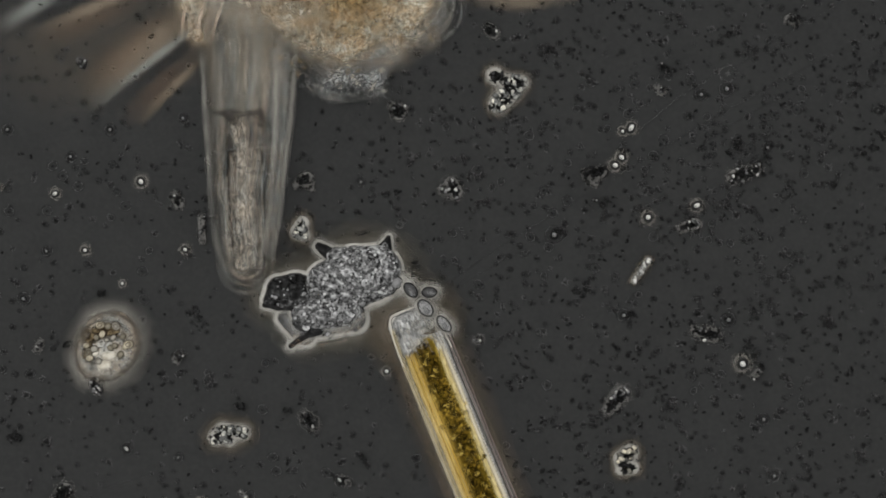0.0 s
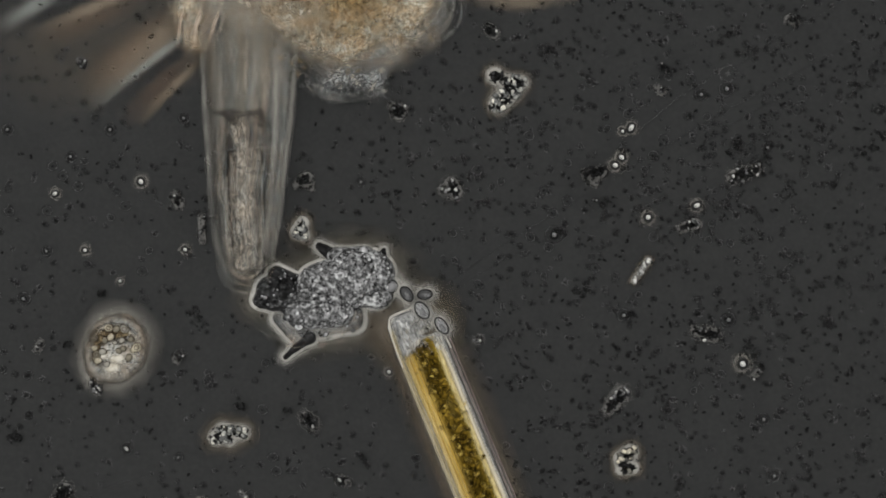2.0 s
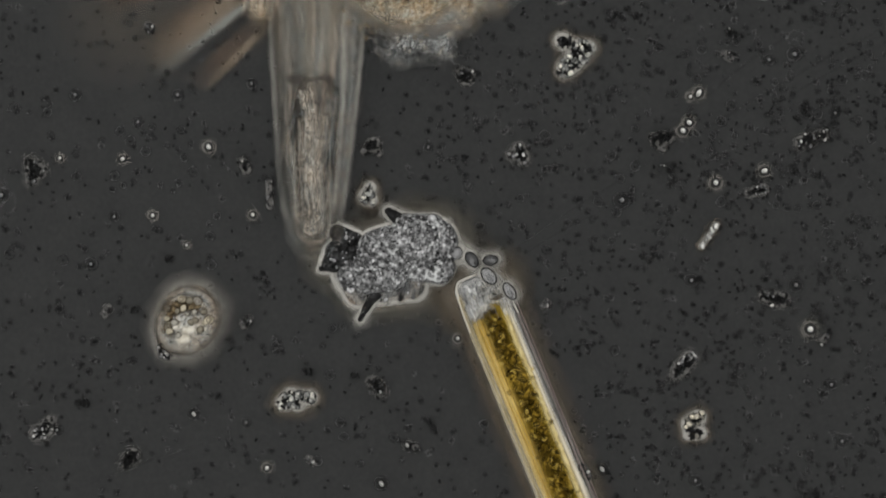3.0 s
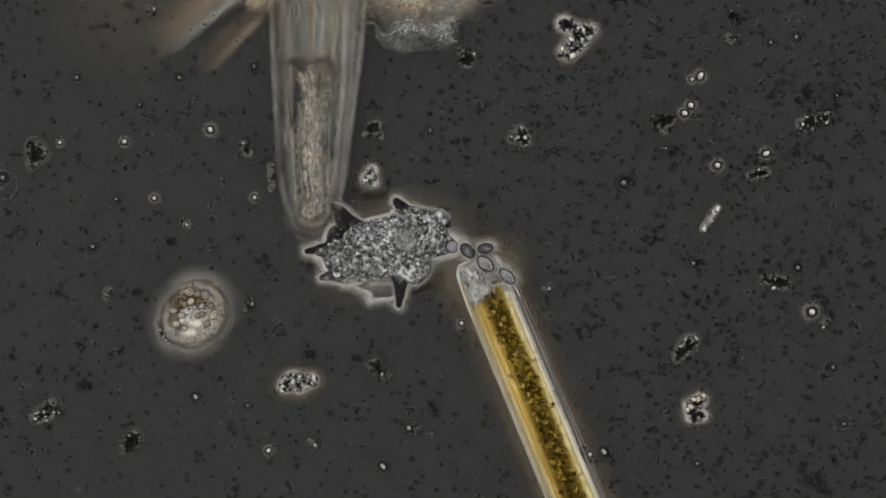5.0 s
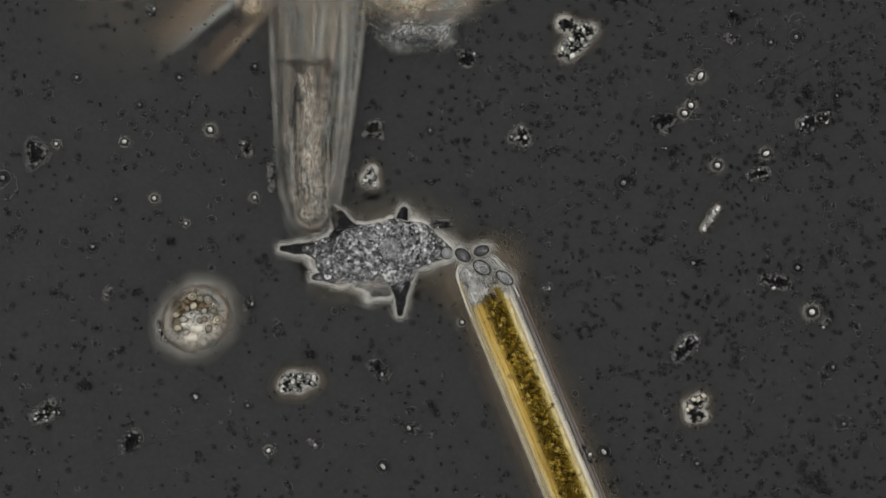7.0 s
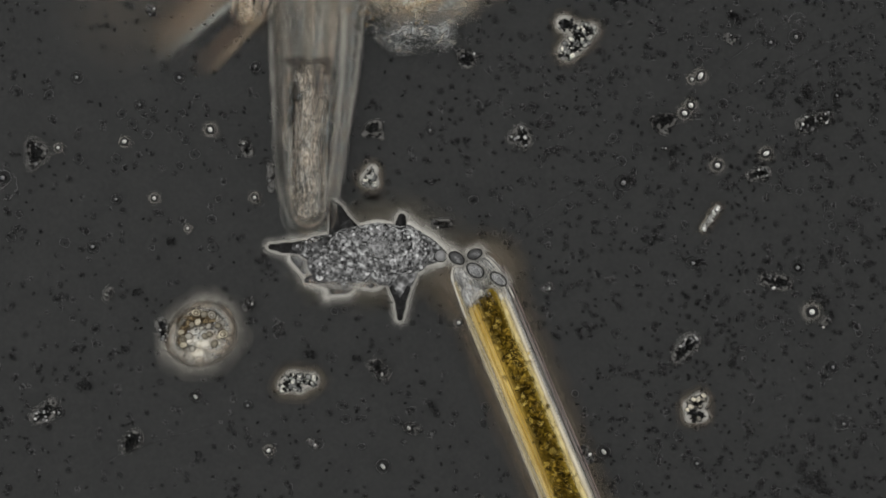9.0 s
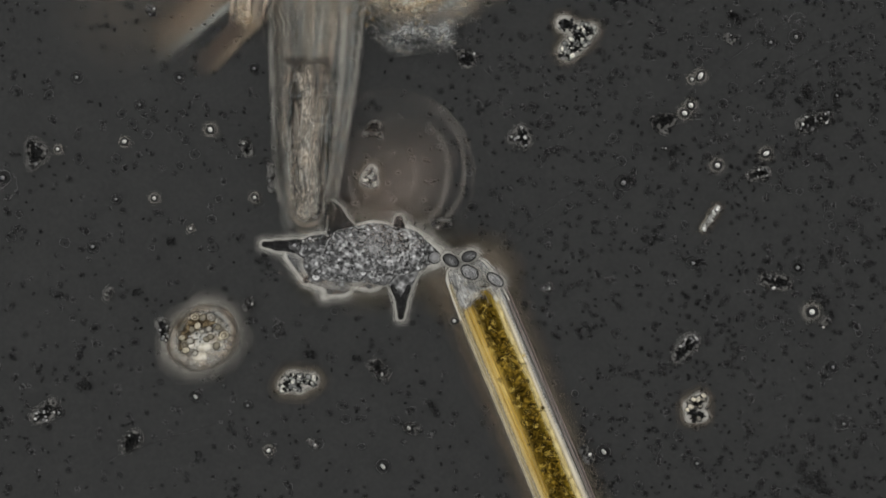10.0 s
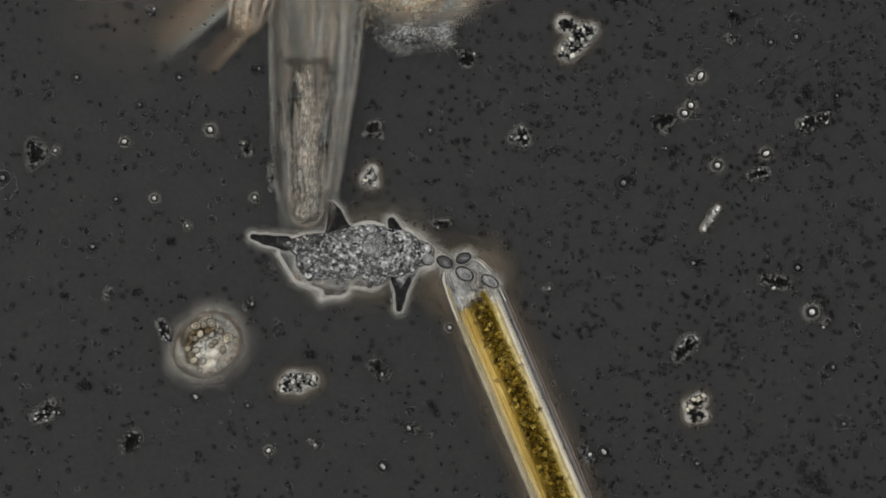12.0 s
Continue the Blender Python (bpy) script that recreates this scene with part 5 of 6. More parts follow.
for n, (u, v, lobes, count, bright, wide, big, label) in enumerate((
        (1018, 70, [(-20, -28, 12, -16, -26, 12), (12, -12, 16, 28, -16, 10), (8, 0, 16, -14, 22, 14)], 110, 0.72, 14, 5.5, "bright and black three-lobed debris flake"),
        (823, 102, [(-8, -8, 6, 4, 6, 9), (4, 6, 9, 12, -2, 5)], 40, 0.05, 8, 4.2, "black crumbled debris flake"),
        (918, 241, [(-12, 4, 6, 12, 6, 8), (4, -8, 10, 10, 12, 6)], 46, 0.25, 10, 4.4, "black debris flake with a shining middle"),
        (657, 312, [(2, -10, 8, -6, 6, 9), (-6, 6, 9, 4, 12, 7)], 26, 0.8, 14, 5.5, "bright twisted crystal debris"),
        (660, 230, [(-14, 8, 4, 2, -6, 6), (2, -6, 6, 14, 12, 4), (-2, 0, 6, 10, -10, 4)], 40, 0.03, 6, 4.0, "black branching debris flake"),
        (437, 263, [(-4, -6, 7, 2, 6, 8)], 24, 0.05, 7, 4.2, "small black crumbly debris flake"),
        (63, 270, [(-6, -16, 6, 2, 4, 10), (2, 4, 10, -6, 22, 4), (2, -6, 6, 16, -2, 4)], 52, 0.15, 14, 4.6, "black debris flake with a bright core"),
        (85, 730, [(-16, 8, 10, 0, 0, 9), (0, -2, 9, 8, -16, 6)], 56, 0.25, 12, 4.6, "ragged black crumbly debris flake"),
        (232, 779, [(-8, 10, 8, 6, -4, 11)], 66, 0.08, 12, 4.6, "black oblong debris flake"),
        (526, 677, [(-22, 6, 8, -8, -6, 9), (-8, -4, 9, 26, -4, 9), (-4, 4, 9, 4, 10, 6)], 80, 0.72, 20, 5.5, "bright crystalline debris flake"),
        (670, 653, [(-7, -7, 8, 7, 6, 9)], 62, 0.06, 12, 4.8, "black oval debris flake"),
        (547, 627, [(-4, 0, 6, 4, 0, 6)], 16, 0.0, 0, 4.4, "small black crumb of debris"), (630, 635, [(-2, 0, 5, 3, 0, 5)], 12, 0.0, 0, 4.0, "small black crumb of debris"),
        (730, 758, [(-4, 0, 6, 6, 2, 6)], 20, 0.0, 8, 4.4, "small black crumb with a pale ring"),
        (1215, 614, [(-18, 20, 5, -8, 8, 8), (-8, 8, 8, 8, -10, 12)], 56, 0.4, 13, 5.4, "black and bright pear-shaped debris"),
        (1231, 720, [(8, -12, 11, -8, 0, 12), (-10, 20, 6, 12, 16, 8)], 64, 0.5, 14, 5.6, "bright cream debris flake with black crumbs"),
        (1374, 499, [(-20, -5, 7, 0, 2, 7), (4, 0, 10, 14, 2, 10)], 52, 0.12, 11, 5.0, "black oval debris flake"),
        (1172, 214, [(-12, 0, 8, 14, -2, 10), (-6, 14, 6, 4, 18, 6)], 66, 0.02, 5, 4.4, "black crumbled debris patch"),
        (1443, 216, [(-22, 6, 11, -10, 2, 11), (10, -6, 8, 18, -8, 9)], 70, 0.25, 9, 4.4, "grey and black debris patch"),
        (1258, 386, [(-14, 19, 3, 12, -17, 4.5)], 40, 0.9, 8, 3.6, "bright needle-shaped flake of debris"),
        (1185, 269, [(-22, 4, 9, 22, -4, 9)], 20, 0.05, 0, 3.6, "loose row of black crumbs"), (437, 540, [(-3, 4, 6, 5, -5, 6)], 22, 0.12, 6, 4.4, "small black crumbly debris flake"),
        (479, 314, [(0, -22, 5, 2, 20, 6)], 26, 0.15, 5, 4.2, "thin black crumb row beside the limb"), (1342, 308, [(-14, 4, 8, 12, -4, 9)], 34, 0.25, 5, 3.8, "grey patch of fine crumbs"),
        (779, 396, [(-10, 0, 7, 12, 0, 8)], 28, 0.04, 4, 4.0, "loose patch of black crumbs"), (1037, 804, [(-4, -6, 7, 4, 8, 7)], 24, 0.15, 8, 4.6, "black crumbs beside the diatom rod"),
        (152, 680, [(-3, 0, 6, 3, 3, 5)], 12, 0.0, 0, 4.4, "small black crumb of debris"), (301, 427, [(0, 0, 6, 1, 1, 6)], 9, 0.0, 0, 5.0, "small black crumb of debris"),
        (763, 719, [(-4, -4, 4, 4, 3, 5)], 12, 0.0, 0, 4.2, "small black crumb of debris"),
        (267, 18, [(-2, -2, 6, 2, 4, 6)], 16, 0.2, 7, 4.4, "small black crumb of debris"), (990, -37, [(-4, -4, 8, 6, 4, 9)], 34, 0.15, 8, 4.4, "black crumbly debris flake"),
        (968, 509, [(-3, 2, 5, 5, -3, 5)], 16, 0.3, 6, 4.2, "small crumb with a bright core"), (1522, -57, [(-4, 0, 7, 6, 2, 7)], 26, 0.1, 6, 4.4, "black patch of fine crumbs"),
        (292, 579, [(-6, -6, 9, 4, 8, 8), (0, 14, 7, 6, 22, 5)], 40, 0.35, 8, 4.6, "dark crumbs with a bright rod beside the round cell"),
        (553, 784, [(-5, -4, 4, 5, 5, 4)], 10, 0.4, 5, 4.0, "tiny pair of debris crumbs"), (1295, 30, [(-6, -3, 6, 6, 3, 6)], 20, 0.1, 0, 3.8, "grey patch of fine crumbs"),
        (1290, 68, [(-3, -3, 6, 4, 4, 6)], 18, 0.1, 5, 4.0, "single black crumb of debris"), (192, 521, [(-3, 4, 5, 2, -6, 5)], 14, 0.3, 8, 4.0, "small ringed crumb of debris"),
        (245, 517, [(-6, 2, 4, 6, -3, 4)], 10, 0.0, 0, 4.0, "small black crumb of debris"), (1460, 570, [(-4, 4, 6, 4, -4, 6)], 18, 0.05, 4, 3.8, "black patch of fine crumbs"))):
    debris(u, v, lobes, count, bright, label, 100 + n, wide, big, CREAM if n == 15 else BEAD if n == 19 else GLASSY if bright > 0.45 else BRIGHT, {0: (-0.9, -1, 16), 14: (0.3, 1, -4), 15: (0.3, 1, 2)}.get(n))

for u, v, r, long, turn in ((1269, 293, 11, 1, 0), (1222, 187, 10, 1.2, 40), (1211, 201, 10, 1.2, 30), (1239, 135, 10, 1.7, -60), (1224, 141, 7, 1, 0), (1436, 552, 13, 1, 0), (1355, 272, 10, 1.5, -25),
                            (476, 797, 8, 1.3, -50), (373, 230, 10, 1.2, 60), (451, 350, 8, 1, 0), (221, 251, 8, 1.3, -30), (274, 351, 8, 1, 0)):
    bead(u, v, r, "clear round shining bead on the slide" if long == 1 else "clear oblong shining bead on the slide", None, True, long, turn)
for u, v, r in ((1068, 799, 11), (678, 825, 11), (724, 757, 9), (347, 702, 9)):
    bead(u, v, r, "greyish white ringed bead on the slide", CREAM_GREY, True, 1.7, 50)
for u, v, r in ((1103, 324, 13), (165, 437, 10), (1226, 466, 10), (1411, 474, 11), (1233, 820, 9), (6, 315, 12), (318, 138, 9), (137, 138, 9), (248, 186, 8),
                (206, 353, 8), (1363, 76, 9), (1408, 66, 11), (439, 717, 7), (105, 730, 8), (1480, 170, 8), (1473, 650, 9), (1492, 750, 9), (761, 231, 7)):
    bead(u, v, r, "dim grey ringed bead on the slide", VACUOLE)
for u, v, r in ((4, 328, 27), (1411, 38, 15), (1490, 748, 13)):
    root = thing("blurred_ring", u, v, "wide faint pale ring round a blurred bead", "speck", group="ringed specks on the slide")
    for f, w, m in ((1.0, 6, RING_FAINT), (0.2, 9, RING_FAINT)):
        pts = loop(r * f, r * f * 0.97, n=40)
        ridge("ring", pts + pts[:1], w, 0.004, m, root, 0.003, taper=0)
movers = {"bead_rod": bead(796, 580, 8, "small clear bead beside the diatom rod"), "bead_left": bead(100, 267, 7, "small clear drifting bead"),
          "bead_low": bead(332, 400, 6, "tiny clear drifting bead"), "bead_limb": bead(459, 122, 8, "small clear bead on the limb", VACUOLE)}


def ringed_speck(r, long, dim):
    root = thing("ringed_speck", 0, 0, "dark blurred speck with a thin pale ring" if not dim else "dim grey speck with a faint pale ring", "speck", group="ringed specks on the slide")
    part("speck", lumps("speck", [(0, 0, 0.008, r * 0.3 * long, r * 0.27, 0.005, 0)], crumple=0.1, seed=int(9 * r)), SPECK_SOFT if dim else SPECK_DARK, root)
    part("ring", tube("ring", loop(r * (1 + 0.4 * (long - 1)), r, n=24, wob=0.03, seed=int(7 * r)), 1.0, closed=True, sides=5, z=0.004, flat=0.3), SPECK_RING, root, "thin pale ring")
    return root


SPECK_DARK = mat("black_rod_coat", [(0.3, 0.005), (0.7, 0.013)], 60, rough=0.8, spec=0.05)
SPECK_SOFT = mat("grey_speck_coat", [(0.3, 0.012), (0.7, 0.022)], 60, rough=0.8, spec=0.0)
SPECK_RING = mat("pale_speck_ring", [(0.3, 0.05), (0.7, 0.085)], 60, rough=0.8, spec=0.0, alpha=0.55)
kinds = [ringed_speck(r, long, dim) for r, long, dim in ((6.5, 1.0, False), (7.5, 1.5, False), (8.5, 1.2, True), (5.5, 1.6, True))]
places = {
    0: (912, 133, 1215, 65, 1305, 44, 1374, 115, 1421, 165, 1473, 130, 1521, 181, 1264, 209, 1127, 197, 1376, 333, 1415, 339, 1518, 355, 1085, 397, 924, 321, 592, 551, 1018, 697, 1150, 700, 1540, 625, 93, 210, 323, 200, 329, 249, 490, 580, 1544, 297),
    1: (1059, 148, 1168, 55, 1245, 58, 1345, 47, 1493, 112, 1545, 215, 1085, 245, 1100, 285, 1061, 327, 1176, 382, 1448, 333, 1512, 400, 970, 412, 605, 717, 612, 742, 860, 720, 1130, 860, 1091, 590, 87, 168, 216, 202, 139, 283, 375, 388, 700, 744),
    2: (1297, 155, 1279, 184, 1450, 171, 1532, 102, 1235, 110, 1127, 264, 1279, 327, 1467, 382, 967, 209, 1094, 345, 587, 633, 1345, 575, 261, 238, 234, 219, 345, 273, 28, 160, 206, 281, 115, 430, 565, 785, 1160, 795, 1200, 770, 20, 420, 377, 438),
    3: (1088, 127, 1288, 70, 1541, 65, 1557, 9, 1327, 194, 1197, 136, 1144, 100, 1212, 397, 1382, 303, 1473, 400, 1009, 230, 1008, 364, 927, 370, 1350, 600, 1400, 570, 1520, 590, 272, 194, 319, 293, 278, 376, 34, 380, 153, 410, 387, 352, 640, 790)}
rng = np.random.default_rng(12)
for q, spots in places.items():
    for n in range(0, len(spots), 2):
        m = Matrix.Translation(place(spots[n], spots[n + 1])) @ pose(0, 0, 0, 0, 0, rng.uniform(0, 180))
        if n:
            copy_thing(kinds[q], m)
        else:
            kinds[q].matrix_basis = m


def drifter(u, v, r):
    root = thing("drifting_bacterium", u, v, "short black rod bacterium drifting over the slide", "bacterium", group="drifting bacteria")
    part("rod", lumps("rod", [(0, 0, 0.012, r, r * 0.6, 0.006, 0)], crumple=0.1, seed=int(u)), SPECK_DARK, root)
    part("ring", tube("ring", loop(r * 1.7, r * 1.4, n=20), 1.3, closed=True, z=0.004, flat=0.3), RING, root, "faint pale ring")
    return root


drift = [((0, 856, 372, 10), (5.5, 850, 362, 20), (6.5, 848, 357, 0), (7, 843, 360, -10), (9, 838, 354, 30), (10, 835, 367, 10), (11, 833, 369, -20), (12, 834, 366, 0)),
         ((0, 176, 570, 20), (5, 170, 577, 20), (6.5, 172, 580, 0), (9, 169, 582, 30), (10.5, 168, 580, 10), (12, 187, 585, -10)),
         ((0, 110, 505, 0), (5, 103, 518, 0), (6.5, 98, 518, 20), (9.5, 103, 530, 10), (10.5, 102, 518, 0), (12, 115, 523, 20)),
         ((0, 1310, 630, 0), (5.5, 1299, 640, 10), (6.5, 1303, 639, 40), (9.5, 1291, 643, 20), (10.5, 1283, 645, 0), (12, 1287, 647, 10)),
         ((0, 205, 690, 0), (5, 140, 610, 0), (9, 132, 619, 30), (10.5, 150, 640, 60), (12, 190, 690, 70)),
         ((0, 330, 560, 20), (5, 215, 620, 20), (9, 222, 620, 0), (12, 320, 525, 0))]
drifters = [drifter(rows[0][1], rows[0][2], 5.5 - 0.3 * n) for n, rows in enumerate(drift)]


def litter():
    """Countless bacteria, denser to one side, faint rings of drowned specks, and faint scratches."""
    rng = np.random.default_rng(77)
    specks, specks_dim, centres = [], [], []
    verts, faces = [], []

    def ring(u, v, r, w, z):
        me = loop(r, r * rng.uniform(0.75, 1), rng.uniform(0, 90), u, v, n=14)
        o = len(verts)
        for rad, h in ((1 - w, z), (1.0, z + 0.002), (1 + w, z)):
            verts.extend([((u + (x - u) * rad) * S, -(v + (y - v) * rad) * S, h) for x, y in me])
        for q in range(14):
            p = (q + 1) % 14
            faces.extend([(o + q, o + p, o + 14 + p, o + 14 + q), (o + 14 + q, o + 14 + p, o + 28 + p, o + 28 + q)])

    while len(specks) < 8200:
        if centres and rng.random() < 0.2:
            cu, cv = centres[rng.integers(len(centres))]
            u, v = cu + rng.normal(0, 10), cv + rng.normal(0, 8)
        else:
            u, v = rng.uniform(-300, 2000), rng.uniform(-400, 1200)
        dense = 0.32 + 0.68 * min(max((u - 640 - 0.3 * max(v - 300, 0)) / 480, 0), 1)
        band = 0.5 + 0.5 * math.sin((u * 0.55 + v * 0.83) / 46 + 0.7 * math.sin(u / 90))
        if rng.random() < dense * (0.5 + 0.5 * band):
            l, w = rng.uniform(1.8, 4.6), rng.uniform(1.5, 2.3)
            specks.append((u - 784, v - 441, 0.007, l, w, 0.004, rng.normal(-40, 45)))
            if len(specks) % 3 == 0:
                centres.append((u, v))
            if rng.random() < 0.55:
                ring(u - 784, v - 441, l + rng.uniform(1.0, 1.9), 0.3, 0.002)
    tagged(part("bacteria", lumps("bacteria", specks, ball(1), crumple=0.1, seed=3), SPECK), "countless tiny black rod bacteria on the slide", "bacteria", kind="stuff")
    for _ in range(1300):
        u, v, r = rng.uniform(-300, 2000) - 784, rng.uniform(-400, 1200) - 441, rng.uniform(2.8, 5.4)
        ring(u, v, r, 0.34, 0.002)
        specks_dim.append((u, v, 0.004, r * 0.5, r * 0.42, 0.002, 0))
    tagged(part("dim_specks", lumps("dim_specks", specks_dim, ball(1), crumple=0.1, seed=4), SPECK_DIM), "countless dim grey blurred specks", "specks", kind="stuff")
    tagged(part("faint_rings", raw("faint_rings", verts, faces), RING), "faint grey rings of blurred specks", "specks", kind="stuff")
    for u0, v0, u1, v1, w in ((830, 470, 1180, 240, 12), (1190, 235, 1640, -20, 16), (880, 455, 1090, 330, 8), (1240, 150, 1420, 20, 14), (1330, 190, 1560, 50, 10), (150, 830, 420, 740, 10), (1380, 60, 1600, -80, 12)):
        ob = ridge("scratch", bent([(u0 - 784, v0 - 441), ((u0 + u1) / 2 - 790, (v0 + v1) / 2 - 446), (u1 - 784, v1 - 441)], 20), w * 0.55, 0.003, SCRATCH, None, 0.001, taper=0.3)
        tagged(ob, "faint pale scratch across the slide", "scratch", "scratches on the slide")


litter()
swimmers = {"green": green_swimmer(),
            "brown": dim_swimmer("brown_swimmer", 146, "faint brown round ciliate, far out of focus", ((0.3, 16, None), (0.5, 14, (0.1, 0.8)), (0.72, 16, (0.75, 1.4)), (0.9, 14, (0.8, 1.5)), (1.02, 12, (0.3, 1.2))), MURK),
            "fast": dim_swimmer("fast_swimmer", 190, "pinkish brown streaked ciliate darting past", ((0.72, 34, (0.7, 1.3)), (0.9, 30, (0.6, 1.4))), PINK_MURK, 0.08, 0.45, 0.9),
            "grey": dim_swimmer("grey_swimmer", 128, "barely visible grey ringed ciliate", ((0.62, 22, (0.86, 1.12)), (0.8, 20, (0.85, 1.14)), (0.98, 22, (0.36, 0.62)), (0.82, 16, (0.4, 0.58)), (1.05, 20, (0.86, 1.12))), GREY_VEIL, 0.05, 0.4, film=GREY_RING),
            "veil": dim_swimmer("veil_swimmer", 560, "very faint brown veil of a near ciliate", ((0.35, 70, (0.1, 0.8)), (0.6, 80, (0.4, 1.2)), (0.85, 80, (0.1, 0.7))), VEIL, 0.1, 0.7, film=VEIL_RING)}


# ---- what moves ----
def plan(u, v, turn=0.0, z=0.0):
    return Matrix.Translation(place(u, v, z)) @ pose(0, 0, 0, 0, 0, turn)


def motions():
    mid = [(0, 745, 415), (1, 740, 416), (2, 728, 418), (3, 715, 424), (5, 692, 436), (7, 680, 443), (9, 670, 447), (12, 652, 451)]
    walk(amoeba_root, [(t, plan(u, v)) for t, u, v in mid])

    def rides(name, rows):
        """Keys a piece of the amoeba by plan rows (t, u, v, degrees clockwise), in the amoeba's space."""
        ts, us, vs = zip(*mid)
        out = []
        for t, u, v, a, *lift in rows:
            cu, cv = np.interp(t, ts, us), np.interp(t, ts, vs)
            out.append((t, pose((u - cu) * S, -(v - cv) * S, *(lift or [0]), 0, 0, -a)))
        walk(pieces[name], out)

    rides("rear", [(0, 776, 388, -4), (1, 772, 391, -4), (2, 765, 396, -2), (3, 757, 400, 2), (5, 736, 419, 6), (7, 721, 436, 8), (9, 707, 446, 8), (12, 692, 450, 8)])
    rides("front", [(0, 724, 404, -14), (1, 718, 406, -12), (2, 708, 410, -8), (3, 694, 412, -4), (5, 664, 432, 0), (7, 650, 441, 2), (9, 638, 443, 2), (12, 622, 446, 0)])
    rides("belly", [(0, 698, 458, -6), (1, 694, 458, -6), (2, 686, 458, -4), (3, 660, 456, 0), (5, 634, 462, 4), (7, 618, 466, 4), (9, 604, 468, 4), (12, 584, 464, 4)])
    rides("head", [(0, 616, 424, 0), (1, 605, 427, 0), (2, 598, 424, 0), (3, 600, 420, 0), (5, 600, 424, 0), (7, 602, 430, 0), (9, 606, 434, 0), (12, 600, 438, 0)])
    rides("prow", [(0, 690, 430, 0), (2, 668, 432, 0), (3, 645, 436, 0), (5, 598, 442, -6), (7, 574, 442, 2), (9, 556, 440, 4), (12, 540, 436, 8)])
    rides("neck", [(0, 824, 408, -12), (1, 822, 410, -12), (2, 816, 415, -8), (3, 811, 418, -4), (5, 800, 437, 8), (6, 793, 445, 10), (7, 791, 448, 10), (9, 780, 453, 10), (10, 769, 456, 10), (12, 758, 459, 10)])
    rides("skirt", [(0, 706, 482, -10), (2, 702, 483, -10), (3, 690, 483, -6), (5, 650, 480, 0), (7, 635, 482, 0), (9, 615, 486, 4), (12, 612, 486, 4)])
    rides("apron", [(0, 645, 486, 20), (2, 636, 486, 20), (3, 622, 474, 30), (5, 600, 470, 20), (7, 585, 475, 10), (9, 545, 470, 20), (12, 524, 464, 30)])
    rides("spike", [(0, 586, 448, 0), (2, 577, 449, 0), (3, 566, 446, -8), (5, 538, 446, -10), (6, 510, 450, -12), (7, 494, 440, 0), (9, 474, 437, 2), (10, 462, 432, 4), (12, 442, 418, 12)])
    rides("scallop", [(0, 646, 400, 0), (1, 626, 394, 0), (2, 612, 377, 0), (3, 601, 366, 0), (4.2, 620, 404, 0), (5, 636, 424, 0), (7, 634, 428, 0), (12, 622, 428, 0)])
    rides("flap", [(0, 700, 490, 0), (3, 680, 500, 0), (5, 654, 532, 0), (7, 650, 531, 0), (9, 577, 526, 0), (12, 568, 528, 0)])
    rides("horn_left", [(0, 640, 412, 60), (1, 630, 402, 60), (2, 618, 386, 60), (3, 600, 369, 48), (5, 586, 360, 48), (7, 585, 364, 55), (9, 584, 352, 62), (12, 585, 356, 70)])
    rides("horn_top", [(0, 681, 340, 28), (2, 682, 340, 28), (3, 685, 339, 32), (5, 697, 352, 40), (6, 705, 358, 60), (7, 717, 366, 98), (9, 712, 378, 90), (12, 690, 385, 60)])
    rides("horn_rear", [(0, 812, 322, 108), (1, 808, 328, 110), (2, 804, 344, 110), (3, 796, 362, 112), (5, 772, 400, 128), (7, 766, 426, 152), (9, 757, 442, 166), (12, 743, 450, 172)])
    rides("tail", [(0, 633, 524, -36), (1, 625, 535, -40), (2, 624, 544, -42), (3, 638, 540, -62), (3.6, 650, 530, -70), (5, 670, 490, -80), (7, 640, 468, -30), (9, 622, 464, 0), (12, 605, 462, 0)])
    rides("thorn", [(0, 718, 470, -90), (2, 716, 488, -90), (3, 712, 505, -90), (5, 706, 546, -88), (6, 706, 554, -88), (7, 708, 561, -90), (9, 708, 569, -90), (10, 709, 567, -90), (12, 706, 553, -86)])
    rides("foot", [(0, 640, 460, -10), (3, 610, 480, -10), (5, 565, 493, -14), (7, 552, 492, -10), (9, 539, 498, -20), (12, 544, 496, -30)])
    rides("web", [(0, 750, 352, -6), (2, 744, 358, 2), (3, 744, 368, 8), (5, 728, 400, 16), (12, 690, 440, 10)])
    rides("nucleus", [(0, 745, 410, 0, 0.05), (3, 735, 420, 0, 0.06), (5, 717, 425, 0, 0.086), (6, 711, 430, 20, 0.086), (7, 692, 440, 40, 0.088), (9, 671, 437, 50, 0.088), (12, 664, 434, 60, 0.088)])

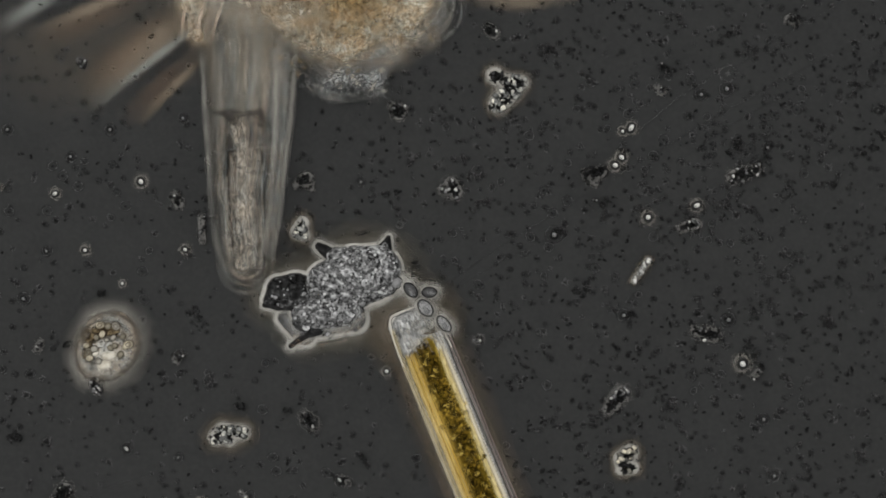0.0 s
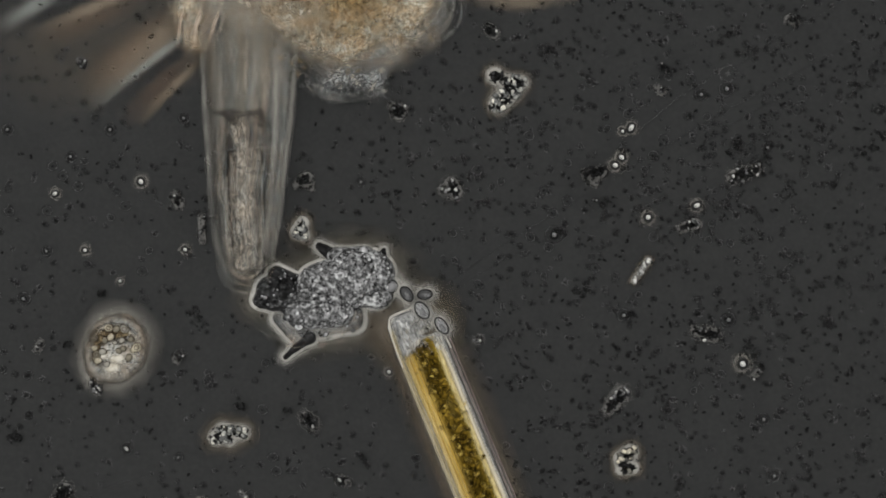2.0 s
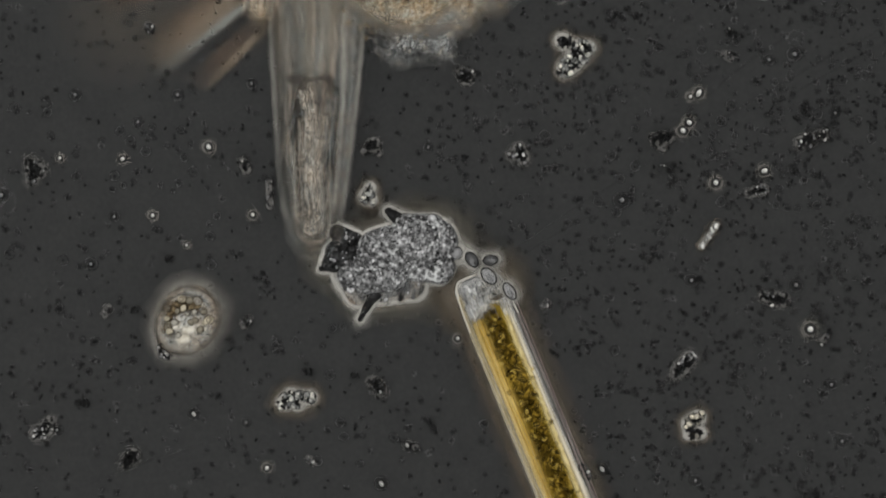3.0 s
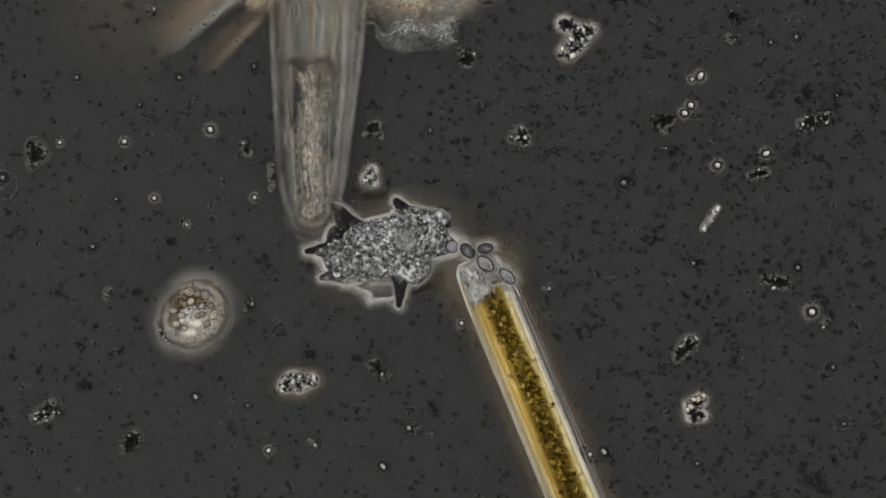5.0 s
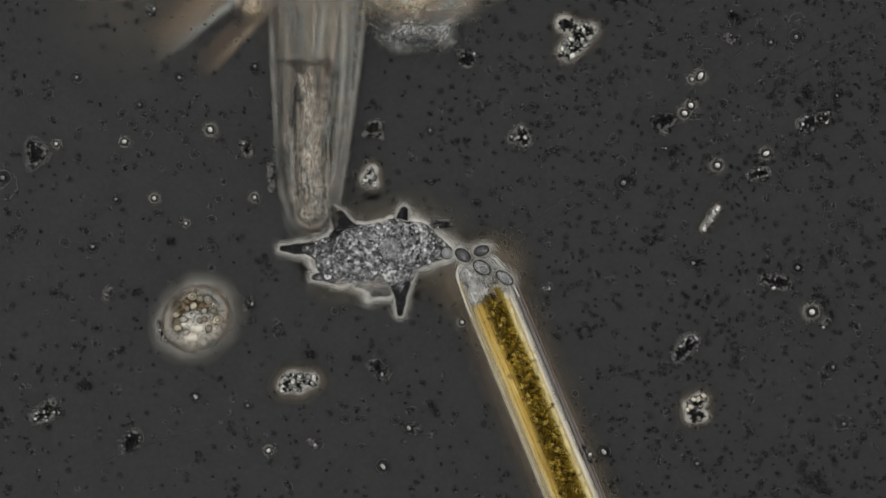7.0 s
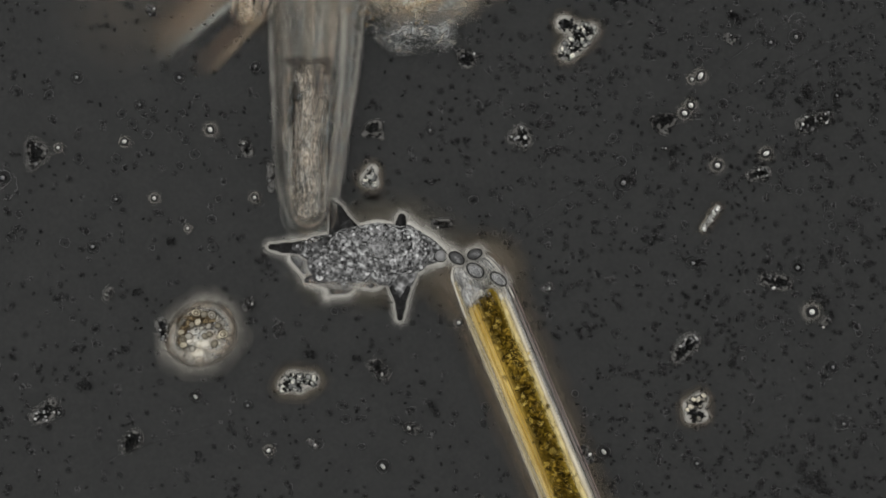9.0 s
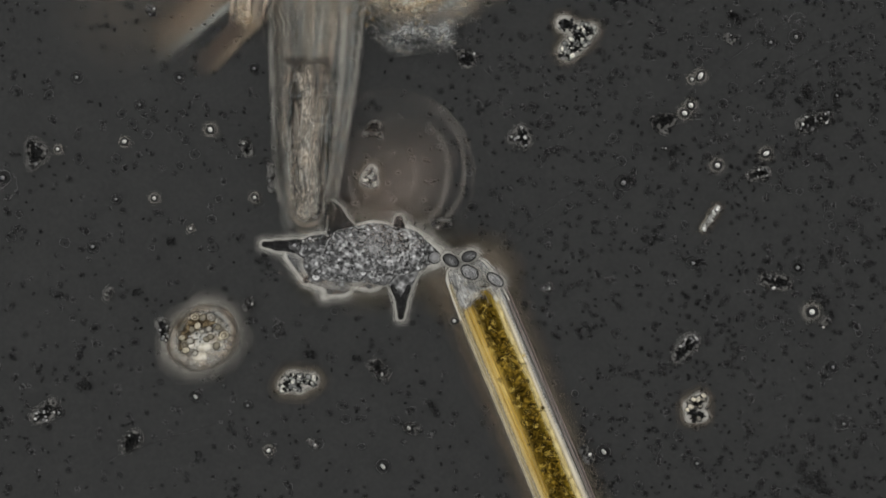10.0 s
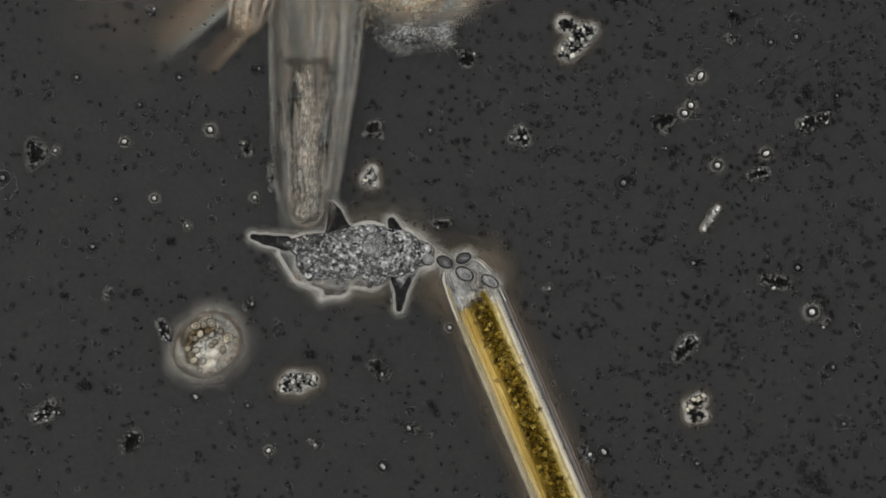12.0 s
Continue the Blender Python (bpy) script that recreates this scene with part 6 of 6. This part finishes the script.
    tracks = [[(0, 850, 421, 52), (1, 848, 424, 54), (2, 843, 428, 56), (3, 838, 429, 58), (5, 827, 444, 50), (6, 822, 450, 42), (7, 819, 452, 38), (9, 808, 457, 36), (10, 798, 461, 34), (12, 787, 464, 30)],
              [(0, 883, 425, 0), (1, 880, 427, 2), (2, 875, 429, -6), (3, 871, 430, -4), (5, 859, 440, -8), (6, 855, 444, -12), (7, 852, 444, -16), (9, 840, 450, -18), (10, 830, 454, -20), (12, 820, 457, -20)],
              [(0, 876, 453, 48), (1, 874, 455, 50), (2, 870, 457, 52), (3, 868, 458, 46), (5, 859, 467, 38), (7, 853, 474, 30), (9, 841, 479, 32), (10, 831, 482, 30), (12, 822, 485, 28)],
              [(0, 909, 481, 48), (1, 908, 482, 50), (2, 905, 484, 52), (3, 905, 485, 54), (5, 898, 489, 42), (7, 893, 492, 36), (9, 882, 494, 36), (12, 867, 498, 30)]]
    for ob, rows in zip(spores, tracks):
        walk(ob, [(t, plan(u, v, -a, 0.085)) for t, u, v, a in rows])

    walk(rod, [(t, plan(u, v, a)) for t, u, v, a in ((0, 844, 457, 22.2), (3, 842, 458, 22.3), (5, 841, 459, 22.5), (7, 840, 460, 22.5), (9, 831, 462, 22.6), (10, 822, 466, 22.7), (12, 816, 468, 22.9))])
    walk(cell, [(t, plan(u, v, a)) for t, u, v, a in ((0, 315, 521, 0), (1.5, 325, 524, 0), (2.5, 334, 530, -2), (3.2, 338, 540, -4), (5, 346, 556, -6), (7, 350, 564, -8), (9, 359, 592, -4), (10, 361, 598, 2), (12, 370, 610, 14))])
    walk(shell, [(t, pose(0, 0, 0, 0, 0, a)) for t, a in ((0, 62), (3, 66), (6, 52), (9, 40), (12, 26))])
    walk(animal, [(t, plan(u, v)) for t, u, v in ((0, 700, -60), (3, 700, -60), (5, 699, -57), (9, 698, -53), (12, 698, -52))])
    walk(bundle, [(t, pose((u - 700) * S, -(v + 60) * S, 0, 0, 0, 0)) for t, u, v in ((0, 478, -24), (2, 472, -12), (3, 468, -6), (5, 461, 4), (7, 455, 12), (9, 447, 24), (12, 441, 36))])
    walk(limb, [(t, pose((540 - 700) * S, -(-15 + 60) * S - dy * S, 0, 0, 0, a)) for t, dy, a in ((0, 0, 0.3), (3, 0, 0.3), (5, -3, -0.4), (7, -3, -0.6), (9, -7, -1.2), (12, -8, -1.8))])

    for name, rows in (("bead_rod", [(0, 807, 565), (2, 811, 566), (5, 817, 572), (6.5, 818, 570), (9, 812, 571), (10, 804, 568), (12, 796, 580)]),
                       ("bead_left", [(0, 120, 240), (3, 110, 250), (5, 107, 253), (6.5, 100, 254), (9, 104, 262), (12, 99, 267)]),
                       ("bead_low", [(0, 340, 410), (5, 331, 398), (6.5, 330, 395), (9.5, 335, 405), (10.5, 340, 405), (12, 332, 400)]),
                       ("bead_limb", [(0, 447, 118), (5, 450, 118), (9.5, 453, 118), (10.5, 447, 126), (12, 459, 122)])):
        walk(movers[name], [(t, plan(u, v)) for t, u, v in rows])

    for ob, rows in zip(drifters, drift):
        walk(ob, [(t, plan(u, v, a)) for t, u, v, a in rows])

    def swim(name, rows, z):
        walk(swimmers[name], [(t, plan(u, v, a, z) @ pose(0, 0, 0, *(tilt or [0]), 0, 0)) for t, u, v, a, *tilt in rows])

    swim("green", [(0, -900, 700, 0, 46), (10.2, -330, 640, 0, 46), (10.3, -170, 640, 0, 46), (10.4, -55, 640, 0, 46), (10.5, 52, 640, -2, 46), (10.6, 190, 634, 0, 40), (10.7, 328, 610, 4, 30), (10.8, 424, 592, -6, 18), (10.9, 548, 606, 4),
                   (11.0, 678, 579, 12), (11.1, 790, 535, 24), (11.2, 930, 486, 30), (11.3, 1020, 442, 34), (11.4, 1128, 405, 40), (11.5, 1218, 324, 45), (11.6, 1300, 220, 48),
                   (11.7, 1384, 132, 50), (11.8, 1468, 52, 50), (11.9, 1560, -50, 50), (12.0, 1680, -190, 50)], 0.3)
    swim("brown", [(0, 500, 1900, 0), (9.2, 520, 1150, 0), (9.4, 540, 980, 0), (9.5, 550, 890, 10), (9.6, 565, 785, 20), (9.7, 610, 690, 30), (9.8, 650, 570, 30), (9.9, 675, 445, 40),
                   (10.0, 692, 315, 50), (10.1, 692, 225, 50), (10.2, 706, 110, 60), (10.3, 720, -30, 60), (10.5, 740, -320, 60), (12, 900, -1600, 60)], 0.4)
    swim("fast", [(0, 3200, -1500, 0), (10.0, 1990, -440, 30), (10.1, 1640, -140, 35), (10.2, 1300, 150, 40), (10.3, 955, 470, 50), (10.4, 730, 790, 60), (10.5, 520, 1120, 60), (10.7, 150, 1700, 60), (12, -200, 2600, 60)], 0.45)
    swim("grey", [(0, 1250, -1500, 0), (10.5, 1190, -320, 0), (10.7, 1145, -20, 0), (10.8, 1128, 100, 0), (10.9, 1104, 215, 0), (11.0, 1090, 335, 0), (11.1, 1060, 450, 5), (11.2, 1080, 580, 5),
                  (11.3, 1105, 710, 5), (11.4, 1150, 840, 5), (11.6, 1200, 1100, 5), (12, 1300, 1700, 5)], 0.4)
    swim("veil", [(0, 3000, 2600, 0), (6.1, 1500, 1900, 0), (6.3, 700, 1150, 0), (6.4, 370, 600, 0), (6.5, -60, 300, 0), (6.6, -600, -100, 0), (7, -1500, -700, 0), (12, -1800, -900, 0)], 0.7)


motions()
